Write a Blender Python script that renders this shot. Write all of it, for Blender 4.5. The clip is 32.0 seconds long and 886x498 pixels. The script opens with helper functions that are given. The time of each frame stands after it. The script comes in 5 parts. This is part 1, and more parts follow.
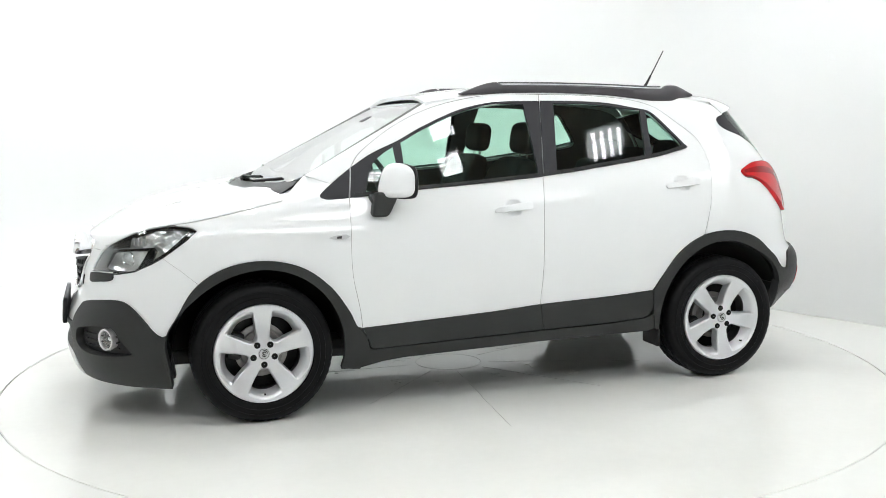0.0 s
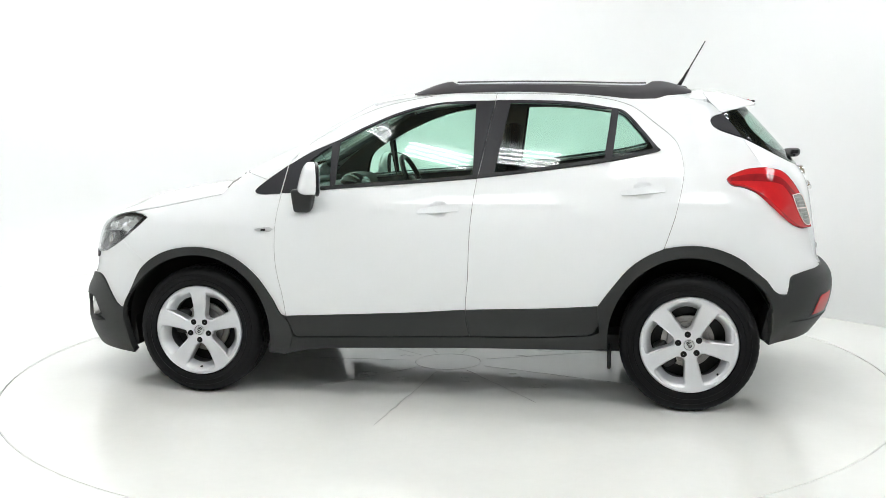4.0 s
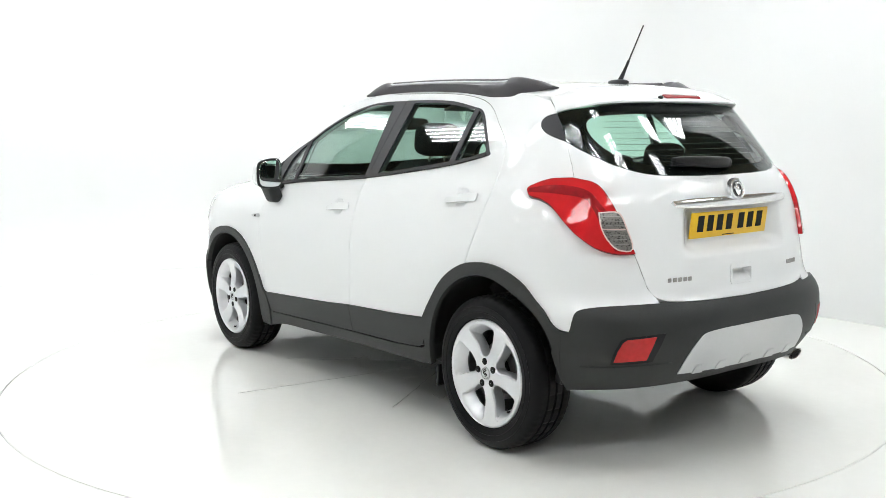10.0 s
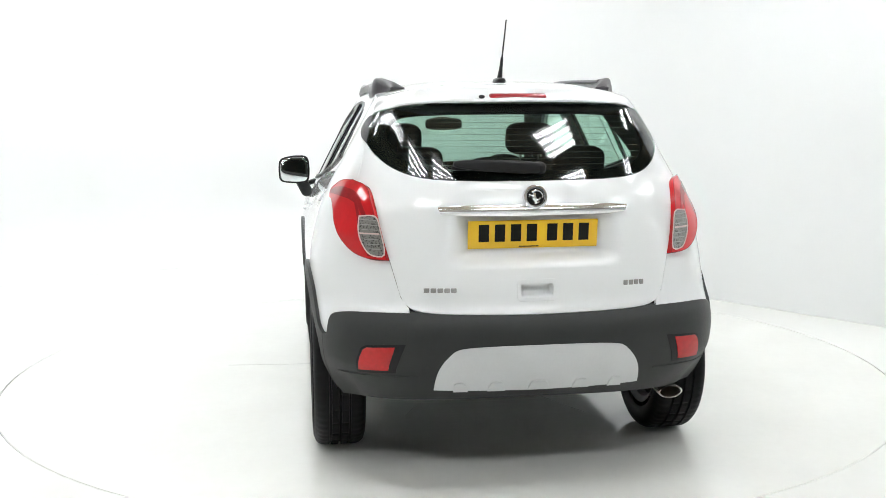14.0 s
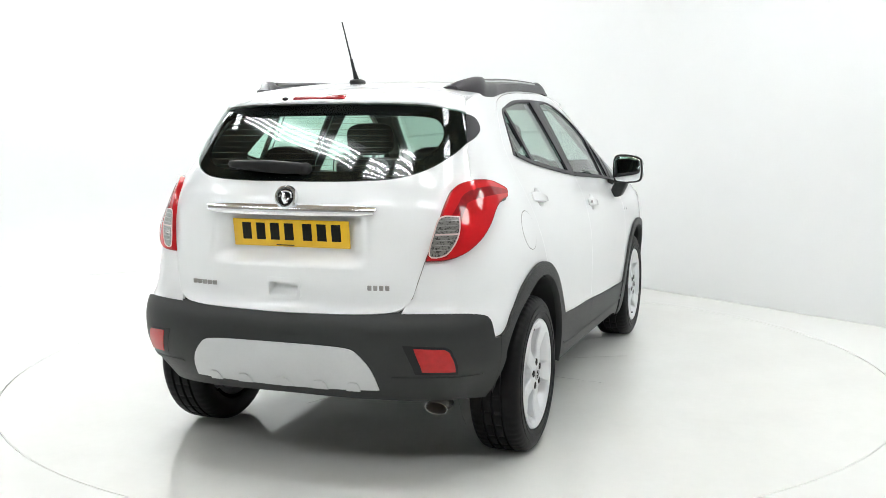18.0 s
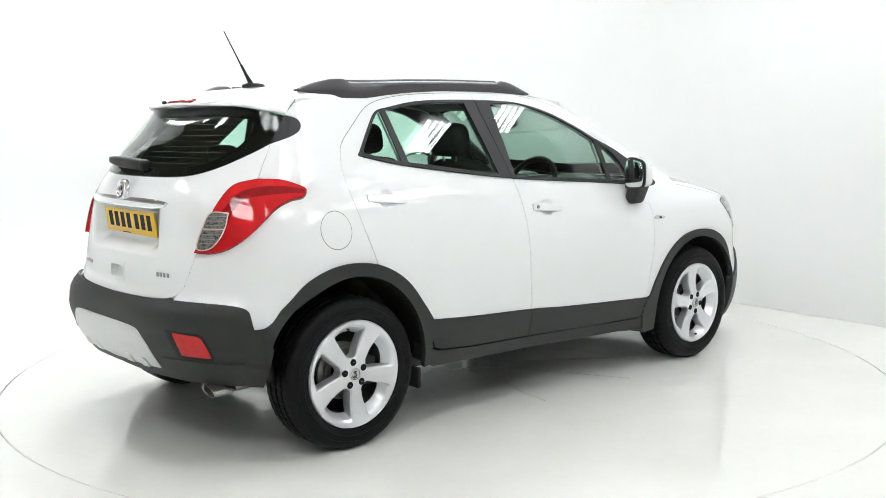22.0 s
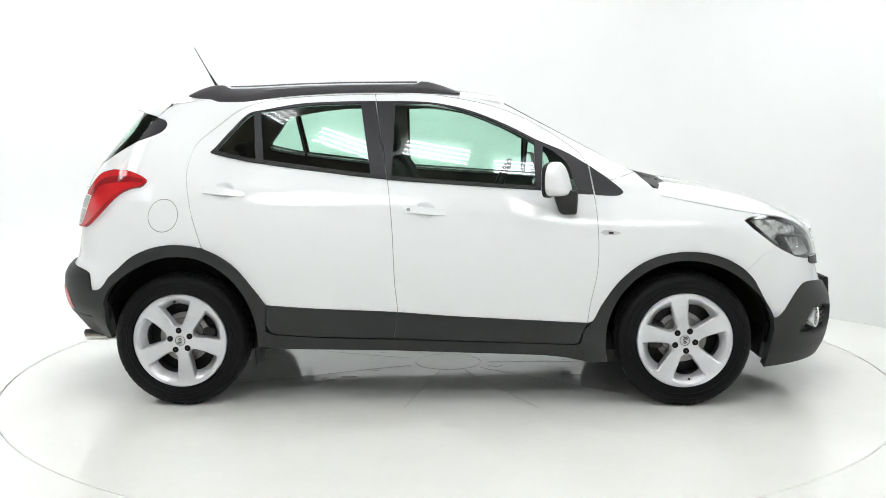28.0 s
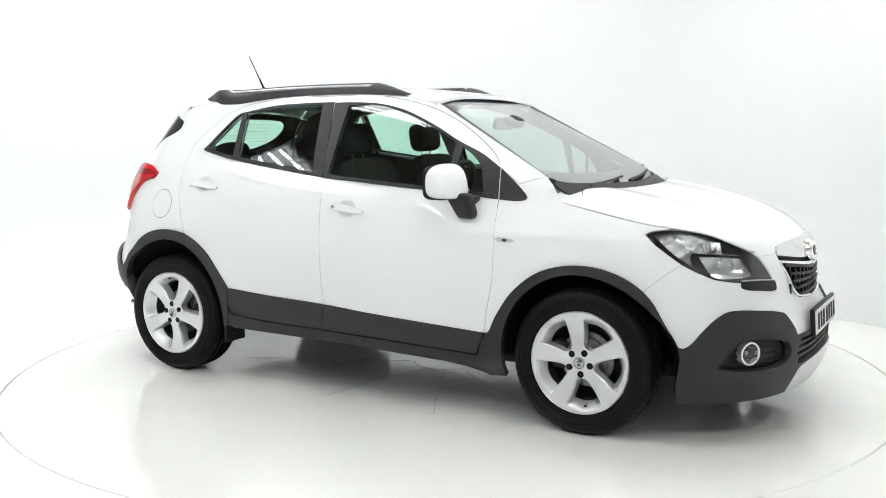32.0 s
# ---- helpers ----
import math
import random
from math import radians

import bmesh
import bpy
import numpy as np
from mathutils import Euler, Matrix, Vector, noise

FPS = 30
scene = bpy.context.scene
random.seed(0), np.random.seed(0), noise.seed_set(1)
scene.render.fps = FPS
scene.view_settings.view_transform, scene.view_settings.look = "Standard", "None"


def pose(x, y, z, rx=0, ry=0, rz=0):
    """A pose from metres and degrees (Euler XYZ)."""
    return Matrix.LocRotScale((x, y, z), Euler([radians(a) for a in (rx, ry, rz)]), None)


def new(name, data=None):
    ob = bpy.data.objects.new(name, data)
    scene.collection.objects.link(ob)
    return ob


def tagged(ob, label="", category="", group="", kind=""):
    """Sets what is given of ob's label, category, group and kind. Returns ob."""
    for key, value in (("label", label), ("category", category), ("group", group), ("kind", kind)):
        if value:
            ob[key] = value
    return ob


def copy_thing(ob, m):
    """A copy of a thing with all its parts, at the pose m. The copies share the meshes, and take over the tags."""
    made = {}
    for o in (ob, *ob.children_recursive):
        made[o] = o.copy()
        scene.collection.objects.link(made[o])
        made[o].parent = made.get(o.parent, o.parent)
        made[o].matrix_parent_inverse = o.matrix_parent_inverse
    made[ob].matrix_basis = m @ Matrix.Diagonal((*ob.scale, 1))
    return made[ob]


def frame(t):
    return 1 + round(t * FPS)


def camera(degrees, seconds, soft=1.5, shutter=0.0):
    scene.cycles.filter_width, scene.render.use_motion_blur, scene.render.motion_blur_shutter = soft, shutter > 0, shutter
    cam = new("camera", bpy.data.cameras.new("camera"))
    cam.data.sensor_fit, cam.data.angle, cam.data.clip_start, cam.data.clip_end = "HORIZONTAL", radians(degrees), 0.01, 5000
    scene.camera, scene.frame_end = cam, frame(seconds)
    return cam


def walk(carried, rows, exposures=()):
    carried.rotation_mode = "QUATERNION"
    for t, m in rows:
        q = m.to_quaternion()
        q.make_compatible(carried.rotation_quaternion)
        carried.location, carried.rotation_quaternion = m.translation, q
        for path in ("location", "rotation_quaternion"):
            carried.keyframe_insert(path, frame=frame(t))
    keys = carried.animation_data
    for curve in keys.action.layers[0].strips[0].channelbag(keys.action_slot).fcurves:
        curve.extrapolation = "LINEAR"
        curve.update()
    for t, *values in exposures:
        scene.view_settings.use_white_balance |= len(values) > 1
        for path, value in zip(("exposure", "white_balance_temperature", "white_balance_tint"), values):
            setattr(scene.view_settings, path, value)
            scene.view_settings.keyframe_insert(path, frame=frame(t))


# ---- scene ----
import mathutils

# the camera stands still before a turntable
EYE = (0.0, -5.802, 1.429)
cam = camera(48.27, 32.0, soft=.6)
CAM_POSE = pose(*EYE, 90 - 7.22, 0, 0.26) @ pose(0, 0, 0, 0, 0, -0.39)
walk(cam, [(0, CAM_POSE), (32.0, CAM_POSE)], exposures=[(0, 0.0, 6500, 10), (32.0, 0.0, 6500, 10)])

# ---- light: tube racks, partly added as unseen fill; nothing comes from outside ----
world = bpy.data.worlds.new("world")
scene.world = world
world.use_nodes = True
world.node_tree.nodes["Background"].inputs[0].default_value = (.8, .85, .9, 1)
world.node_tree.nodes["Background"].inputs[1].default_value = .02
TUBE_STRENGTH = 21.0


# ---- materials ----
def mat(name, base, rough=.5, metal=0.0, vary=.06, scale=6.0, fine=90.0, bump=0.0, coat=0.0, rvar=.05, spec=.5, emit=None, coat_rough=.09):
    m = bpy.data.materials.new(name)
    m.use_nodes = True
    nt = m.node_tree
    p = nt.nodes["Principled BSDF"]
    tc = nt.nodes.new("ShaderNodeTexCoord")
    n1, n2 = nt.nodes.new("ShaderNodeTexNoise"), nt.nodes.new("ShaderNodeTexNoise")
    n1.inputs["Scale"].default_value, n1.inputs["Detail"].default_value = scale, 4
    n2.inputs["Scale"].default_value, n2.inputs["Detail"].default_value = fine, 2
    add = nt.nodes.new("ShaderNodeMath")
    add.operation = "MULTIPLY_ADD"
    add.inputs[1].default_value = .4
    nt.links.new(tc.outputs["Object"], n1.inputs["Vector"])
    nt.links.new(tc.outputs["Object"], n2.inputs["Vector"])
    nt.links.new(n2.outputs["Fac"], add.inputs[0])
    nt.links.new(n1.outputs["Fac"], add.inputs[2])
    ramp_c = nt.nodes.new("ShaderNodeMapRange")
    ramp_c.inputs["From Min"].default_value, ramp_c.inputs["From Max"].default_value = .4, 1.0
    ramp_c.inputs["To Min"].default_value, ramp_c.inputs["To Max"].default_value = 1 - vary, 1 + vary
    nt.links.new(add.outputs[0], ramp_c.inputs["Value"])
    mul = nt.nodes.new("ShaderNodeVectorMath")
    mul.operation = "MULTIPLY"
    mul.inputs[0].default_value = base
    nt.links.new(ramp_c.outputs[0], mul.inputs[1])
    nt.links.new(mul.outputs[0], p.inputs["Base Color"])
    rr = nt.nodes.new("ShaderNodeMapRange")
    rr.inputs["To Min"].default_value, rr.inputs["To Max"].default_value = max(rough - rvar, .01), rough + rvar
    nt.links.new(n1.outputs["Fac"], rr.inputs["Value"])
    nt.links.new(rr.outputs[0], p.inputs["Roughness"])
    p.inputs["Metallic"].default_value = metal
    p.inputs["Coat Weight"].default_value = coat
    p.inputs["Coat Roughness"].default_value = coat_rough
    p.inputs["Specular IOR Level"].default_value = spec
    if bump:
        b = nt.nodes.new("ShaderNodeBump")
        b.inputs["Strength"].default_value, b.inputs["Distance"].default_value = bump, .002
        nt.links.new(n2.outputs["Fac"], b.inputs["Height"])
        nt.links.new(b.outputs[0], p.inputs["Normal"])
    if emit:
        p.inputs["Emission Color"].default_value = (*emit[:3], 1)
        p.inputs["Emission Strength"].default_value = emit[3]
    return m


def pane(name, tint, base_gloss=.05, rough=0.0, steep=4.0):
    """Thin glass: a tinted view through it, and gloss by Fresnel."""
    m = bpy.data.materials.new(name)
    m.use_nodes = True
    nt = m.node_tree
    nt.nodes.remove(nt.nodes["Principled BSDF"])
    out = nt.nodes["Material Output"]
    mix, tr, gl, fr, pw, ma = (nt.nodes.new("ShaderNode" + k) for k in ("MixShader", "BsdfTransparent", "BsdfGlossy", "LayerWeight", "Math", "Math"))
    tr.inputs[0].default_value = (*tint, 1)
    gl.inputs["Roughness"].default_value = rough
    fr.inputs["Blend"].default_value = .5
    pw.operation, pw.inputs[1].default_value = "POWER", steep
    ma.operation, ma.inputs[1].default_value, ma.inputs[2].default_value = "MULTIPLY_ADD", 1 - base_gloss, base_gloss
    nt.links.new(fr.outputs["Facing"], pw.inputs[0])
    nt.links.new(pw.outputs[0], ma.inputs[0])
    dust = nt.nodes.new("ShaderNodeTexNoise")
    dust.inputs["Scale"].default_value = 240
    haze, dif = nt.nodes.new("ShaderNodeMixShader"), nt.nodes.new("ShaderNodeBsdfDiffuse")
    dif.inputs[0].default_value = (.7, .72, .7, 1)
    mr = nt.nodes.new("ShaderNodeMapRange")
    mr.inputs["From Min"].default_value, mr.inputs["From Max"].default_value, mr.inputs["To Max"].default_value = .45, .8, .022
    nt.links.new(dust.outputs["Fac"], mr.inputs["Value"])
    nt.links.new(mr.outputs[0], haze.inputs[0])
    nt.links.new(tr.outputs[0], haze.inputs[1])
    nt.links.new(dif.outputs[0], haze.inputs[2])
    nt.links.new(ma.outputs[0], mix.inputs[0])
    nt.links.new(haze.outputs[0], mix.inputs[1])
    nt.links.new(gl.outputs[0], mix.inputs[2])
    nt.links.new(mix.outputs[0], out.inputs[0])
    return m


WHITE = mat("white car paint", (.80, .815, .82), .55, coat=1.0, coat_rough=.025, vary=.004, scale=2.0, rvar=.004, spec=.2)
GREY = mat("dark grey moulded plastic", (.024, .0255, .025), .5, vary=.15, fine=600, bump=.25, spec=.35)
BLACK = mat("black plastic", (.008, .008, .0085), .42, spec=.3, vary=.2, bump=.1, fine=400)
GLOSS_BLACK = mat("gloss black", (.008, .008, .009), .08, coat=.5, rvar=.02)
PILLAR = mat("satin black pillar film", (.014, .014, .017), .4, vary=.1, spec=.3)
RUBBER = mat("tyre rubber", (.0055, .0055, .006), .48, vary=.3, scale=9, bump=.25, fine=300, spec=.14)
SILVER = mat("silver wheel paint", (.68, .69, .71), .32, metal=.7, coat=.4, coat_rough=.06, vary=.03)
STEEL = mat("brake steel", (.35, .34, .33), .35, metal=.9, vary=.2, scale=20)
TIP = mat("polished tailpipe steel", (.66, .64, .61), .2, metal=.9, vary=.1, scale=30)
SOOT = mat("brown soot", (.06, .042, .03), .8, vary=.3, scale=40)
DISC = mat("dull brake disc", (.33, .32, .31), .42, metal=.7, vary=.2, scale=20)
DARK_METAL = mat("dark underbody metal", (.03, .03, .03), .55, metal=.3, vary=.4, scale=14)
CHROME = mat("chrome", (.88, .89, .90), .12, metal=.85, vary=.02, rvar=.02)
# silver barrel, its colour darkened to stand for shade inside the wheel
BARREL = mat("shade-darkened silver wheel barrel", (.15, .15, .155), .45, metal=.6, vary=.2, scale=20)
SKID = mat("silver bumper insert", (.56, .57, .58), .34, metal=.25, vary=.04, coat=.3)
RED = mat("red lamp lens", (.56, .010, .014), .5, coat=1.0, coat_rough=.02, spec=.1, vary=.10, scale=14)
DEEP_RED = mat("dark red lamp lens", (.27, .005, .009), .5, coat=1.0, coat_rough=.02, spec=.1, vary=.25, scale=20)
PALE = mat("pale lamp edge", (.72, .55, .52), .3, coat=.5)
CLEAR_RIB = mat("ribbed clear lamp lens", (.24, .23, .22), .28, metal=.6, coat=1.0, coat_rough=.03, vary=.15, scale=120)
YELLOW = mat("yellow plate", (.78, .47, .015), .3, vary=.03)
PLATE_WHITE = mat("white plate", (.75, .76, .76), .3, vary=.03)
BORDER = mat("black printed glass border", (.005, .005, .005), .9, spec=0.0)
INK = mat("plate ink", (.008, .008, .008), .5, spec=.15)
SEAT = mat("dark seat cloth", (.022, .022, .024), .85, vary=.25, scale=30, fine=500, bump=.4, spec=.2)
TRIM = mat("dark cabin plastic", (.10, .101, .10), .6, vary=.15, bump=.2, fine=500)
LINING = mat("light grey cabin lining", (.34, .34, .33), .85, vary=.08, fine=500, bump=.2, spec=.2)
GLASS = pane("green tinted glass", (.70, .90, .81))
SCREEN_GLASS = pane("laminated screen glass", (.74, .91, .84), .06, 0.0, 1.6)
LENS = pane("clear lamp lens", (.93, .95, .95), .05, 0.0, 3.2)
MIRROR = mat("mirror glass", (.8, .82, .82), .02, metal=1.0, vary=.01, rvar=.01)
FLOOR = mat("white floor paint", (.83, .835, .805), .11, vary=.025, scale=1.3, fine=14, rvar=.05, bump=.03, spec=.5)
TABLE = mat("white turntable paint", (.83, .835, .80), .10, vary=.035, scale=2.2, fine=20, rvar=.05, bump=.04, spec=.5)
SEAM = mat("dark joint", (.16, .16, .15), .7, vary=.5, scale=8)
CRACK = mat("worn joint in paint", (.46, .46, .44), .6, vary=.5, scale=6)
WALL = mat("white studio wall", (.755, .76, .757), .7, vary=.012, scale=.7, spec=.2)
CEIL = mat("brown timber roof boarding", (.30, .21, .12), .8, vary=.3, scale=2)
SHED = mat("far shed wall", (.42, .38, .33), .8, vary=.2, scale=1)
HOUSING = mat("white lamp housing", (.6, .6, .6), .5)
RED_DULL = mat("red reflector", (.46, .010, .012), .35, coat=.6, coat_rough=.05, spec=.2, vary=.12, scale=50)
RAIL = mat("brown-grey moulded plastic", (.058, .055, .060), .36, vary=.12, fine=500, bump=.15, spec=.35)
LAMP_CHROME = mat("bright lamp chrome", (.90, .90, .91), .18, metal=.68, vary=.1, scale=60, rvar=.08)
TUBE = mat("glowing tube", (.9, .9, .9), .5, emit=(.962, 1.0, 1.015, TUBE_STRENGTH))


# ---- body surfaces: x forward, y left, z up, origin on the ground midway between the axles ----
def curve1(pts):
    """A smooth monotone curve through (u, v) pairs, as a function of numpy arrays."""
    X = np.array([q[0] for q in pts], float)
    Y = np.array([q[1] for q in pts], float)
    h = np.diff(X)
    d = np.diff(Y) / h
    m = np.zeros(len(X))
    m[1:-1] = np.where(d[:-1] * d[1:] > 0, 2 * d[:-1] * d[1:] / np.where(d[:-1] + d[1:] == 0, 1, d[:-1] + d[1:]), 0)
    m[0], m[-1] = d[0], d[-1]

    def f(u):
        u = np.asarray(u, float)
        i = np.clip(np.searchsorted(X, u) - 1, 0, len(h) - 1)
        t = np.clip((u - X[i]) / h[i], 0, 1)
        return ((1 + 2 * t) * (1 - t) ** 2 * Y[i] + t * (1 - t) ** 2 * h[i] * m[i] + t * t * (3 - 2 * t) * Y[i + 1] + t * t * (t - 1) * h[i] * m[i + 1])
    return f


def eased(pts, width):
    """The same curve with its changes of bend spread over a width."""
    f = curve1(pts)
    lo, hi, d = pts[0][0], pts[-1][0], .002
    X = np.arange(lo - 4 * width, hi + 4 * width, d)
    m0, m1 = (f(lo + .01) - f(lo)) / .01, (f(hi) - f(hi - .01)) / .01
    Y = np.where(X < lo, f(lo) + (X - lo) * m0, np.where(X > hi, f(hi) + (X - hi) * m1, f(X)))
    k = np.exp(-.5 * (np.arange(-4 * width, 4 * width + d, d) / width) ** 2)
    Z = np.convolve(Y, k / k.sum(), "same")
    ok = (X >= lo - width) & (X <= hi + width)
    X, Z = X[ok], Z[ok]
    G = np.gradient(Z, d)

    def h(u):
        u = np.clip(np.asarray(u, float), X[0], X[-1] - 1e-9)
        i = np.minimum(((u - X[0]) / d).astype(int), len(X) - 2)
        t = (u - X[i]) / d
        return (1 + 2 * t) * (1 - t) ** 2 * Z[i] + t * (1 - t) ** 2 * d * G[i] + t * t * (3 - 2 * t) * Z[i + 1] + t * t * (t - 1) * d * G[i + 1]
    return h


def ramp(u):
    u = np.clip(u, 0, 1)
    return u * u * (3 - 2 * u)


HALF = eased([(.15, .78), (.2, .81), (.26, .838), (.33, .852), (.45, .864), (.6, .873), (.75, .875), (.88, .866), (.95, .852), (1.0, .839), (1.05, .824)]
             + [(1.1 + .04 * k, .804 - .50 * .04 * k - .08 * (.04 * k) ** 2) for k in range(14)], .045)
NOSE = eased([(.15, 2.09), (.2, 2.125), (.3, 2.165), (.42, 2.18), (.5, 2.17), (.57, 2.13), (.66, 2.10), (.75, 2.09), (.86, 2.055), (.92, 2.02), (1.0, 1.93)], 0.02)
SCREEN = eased([(1.0, 1.47), (1.1, 1.31), (1.18, 1.17), (1.3, .955), (1.42, .73), (1.53, .51), (1.6, .35)], 0.05)
TAIL = eased([(.15, 1.78), (.25, 1.86), (.33, 1.925), (.42, 1.985), (.5, 2.02), (.58, 2.035), (.66, 2.03), (.72, 1.97), (.8, 1.965), (.95, 1.945), (1.08, 1.925), (1.15, 1.902)] + [(1.2 + .04 * k, 1.866 - .85 * .04 * k - .25 * (.04 * k) ** 2) for k in range(11)], .022)
TAIL_N = eased([(.2, 3.3), (.68, 3.3), (.75, 2.9), (1.15, 2.85), (1.3, 3.0), (1.5, 3.7)], .06)
XCF, XCR = 1.25, -1.2


def corner_arc(length, width, n):
    """How far round a corner (an angle) one is after a stretch s along it."""
    q = np.linspace(0, 1, 4001) ** 2
    ang = np.concatenate([q * np.pi / 4, np.pi / 2 - q[::-1][1:] * np.pi / 4])
    x, y = length * np.sin(ang) ** (2 / n), width * np.cos(ang).clip(0) ** (2 / n)
    run = np.concatenate([[0], np.cumsum(np.hypot(np.diff(x), np.diff(y)))])
    return run, ang


FRONT_RUN, FRONT_ANG = corner_arc(.86, .87, 2.85)
REAR_RUN, REAR_ANG = corner_arc(.78, .87, 3.0)
S_NOSE, S_TAIL = XCF + FRONT_RUN[-1], XCR - REAR_RUN[-1]


def half_width(x, z):
    """Half the body's width, with a crease along the flank that climbs to the rear."""
    x = np.asarray(x, float)
    d = np.sqrt((z - 1.045 + .095 * x) ** 2 + .012 ** 2)
    fold = .003 * np.exp(-d / .06) * ramp((.60 - x) / .9) * ramp((x + 1.45) / .25)
    return HALF(z) + fold - .042 * ramp((x - .2) / .8) * ramp((z - .9) / .2) * ramp((1.75 - z) / .4)


def wrap(s, z):
    """The outer skin: s runs along the side (there equal to x) and round the corners to the middle of nose and tail."""
    s, z = np.broadcast_arrays(np.asarray(s, float), np.asarray(z, float))
    a = np.interp(s - XCF, FRONT_RUN, FRONT_ANG)
    b = np.interp(XCR - s, REAR_RUN, REAR_ANG)
    nr = TAIL_N(z)
    ca, cb = np.cos(a).clip(0), np.cos(b).clip(0)
    x = np.where(s > XCF, XCF + (NOSE(z) - XCF) * np.sin(a) ** (2 / 2.85), np.where(s < XCR, XCR - (TAIL(z) + XCR) * np.sin(b) ** (2 / nr), s))
    k = np.where(s > XCF, ca ** (2 / 2.85), np.where(s < XCR, cb ** (2 / nr), 1.0))
    up = z > 1.02 + .3 * ramp((s - 1.0) / .2)
    xc = SCREEN(z) - .7
    x = np.where(up & (s > XCR), s, x)
    k = np.where(up & (s > XCR), (1 - np.clip((s - xc) / .7, 0, .99) ** 7) ** (1 / 7), k)
    k = k * (1 - .11 * ramp((.52 - z) / .2) * ramp((-s - 1.56) / .22) * ramp((s + 2.45) / .3))
    return np.stack([x, half_width(x, z) * k, z], -1)


def screen(y, z):
    """The windscreen's surface over y and z: a shallow bow between the two front pillars."""
    y, z = np.broadcast_arrays(np.asarray(y, float), np.asarray(z, float))
    xe = .377 + (1.531 - z) * 1.880
    ye = np.maximum(wrap(xe, z)[..., 1], .3)
    bow = np.maximum(SCREEN(z) - .105 - xe, .012)
    return np.stack([xe + bow * (1 - np.clip(np.abs(y) / ye, 0, 1.05) ** 2.6), y, z], -1)


BON_S = eased([(.95, 1.10), (1.15, 1.065), (1.3, 1.035), (1.5, .995), (1.62, .974), (1.7, .963), (1.8, .943), (1.873, .914), (1.95, .869), (2.0, .832), (2.06, .785)], 0.04)
BON_T = eased([(.95, 1.17), (1.15, 1.128), (1.32, 1.108), (1.53, 1.072), (1.73, 1.017), (1.89, .962), (1.98, .922), (2.05, .875)], 0.08)


def bonnet_edge(x):
    z = np.minimum(BON_S(x), 1.019)
    k = np.clip((x - 1.25) / (NOSE(z) - 1.25), 0, .998)
    return half_width(x, BON_S(x)) * (1 - k ** 2.85) ** (1 / 2.85)


def bonnet(x, v):
    """The top of the front: v runs from the middle (0) to the shoulder (1)."""
    x, v = np.broadcast_arrays(np.asarray(x, float), np.asarray(v, float))
    zs, zt = BON_S(x), BON_T(x)
    v1 = np.clip(np.abs(v), 0, 1)
    z = zs + (zt - zs) * (1 - v1 ** 3.0) ** (1 / 1.7) + .012 * np.exp(-((v1 - .62) / .12) ** 2) * ramp((2.0 - x) / .4)
    return np.stack([x, v * bonnet_edge(x), z], -1)


ROOF_E = eased([(-1.75, 1.50), (-1.6, 1.515), (-1.2, 1.56), (-.8, 1.586), (-.2, 1.592), (.2, 1.566), (.45, 1.525), (.6, 1.49)], 0.1)
ROOF_T = eased([(-1.8, 1.545), (-1.6, 1.572), (-1.2, 1.618), (-.8, 1.638), (-.3, 1.642), (.1, 1.62), (.35, 1.584), (.6, 1.53)], 0.1)


def roof(x, v):
    x, v = np.broadcast_arrays(np.asarray(x, float), np.asarray(v, float))
    ze, zt = ROOF_E(x), ROOF_T(x)
    k = (1 - np.clip((XCR - x) / (TAIL(ze) + XCR), 0, .98) ** 3.8) ** (1 / 3.8)
    return np.stack([x, v * half_width(x, ze) * k, ze + (zt - ze) * (1 - np.abs(v) ** 3.2)], -1)


def tail(q, z):
    """The skin round the middle of the tail; q is the way along it from there, positive to the left."""
    q = np.asarray(q, float)
    return wrap(S_TAIL + np.abs(q), z) * np.stack(np.broadcast_arrays(1.0, np.where(q < 0, -1.0, 1.0), 1.0), -1)


def nose(q, z):
    q = np.asarray(q, float)
    return wrap(S_NOSE - np.abs(q), z) * np.stack(np.broadcast_arrays(1.0, np.where(q < 0, -1.0, 1.0), 1.0), -1)


# ---- mesh helpers ----
def link(name, verts, faces, material, parent=None, label="", smooth=True, normals=None):
    me = bpy.data.meshes.new(name)
    me.from_pydata([tuple(map(float, v)) for v in verts], [], faces)
    me.materials.append(material)
    if smooth:
        me.polygons.foreach_set("use_smooth", [True] * len(me.polygons))
    me.update()
    if normals is not None:
        me.normals_split_custom_set_from_vertices([tuple(map(float, n)) for n in normals])
    ob = new(name, me)
    if parent:
        ob.parent = parent
    if label:
        tagged(ob, label)
    return ob


def part(name, bm, material, parent, label="", smooth=True):
    """Links a bmesh as one mesh object under a thing or a part."""
    me = bpy.data.meshes.new(name)
    bmesh.ops.recalc_face_normals(bm, faces=bm.faces)
    bm.to_mesh(me)
    bm.free()
    me.materials.append(material)
    if smooth:
        me.polygons.foreach_set("use_smooth", [True] * len(me.polygons))
        me.set_sharp_from_angle(angle=radians(35))
    ob = new(name, me)
    if parent:
        ob.parent = parent
    if label:
        tagged(ob, label)
    return ob


def rbox(sx, sy, sz, r=.01, seg=2, m=None):
    bm = bmesh.new()
    bmesh.ops.create_cube(bm, size=1, matrix=Matrix.Diagonal((sx, sy, sz, 1)))
    r = min(r, .49 * min(sx, sy, sz))
    bmesh.ops.bevel(bm, geom=bm.edges[:], offset=r, segments=seg, affect="EDGES", profile=.5)
    if m:
        bm.transform(m)
    return bm


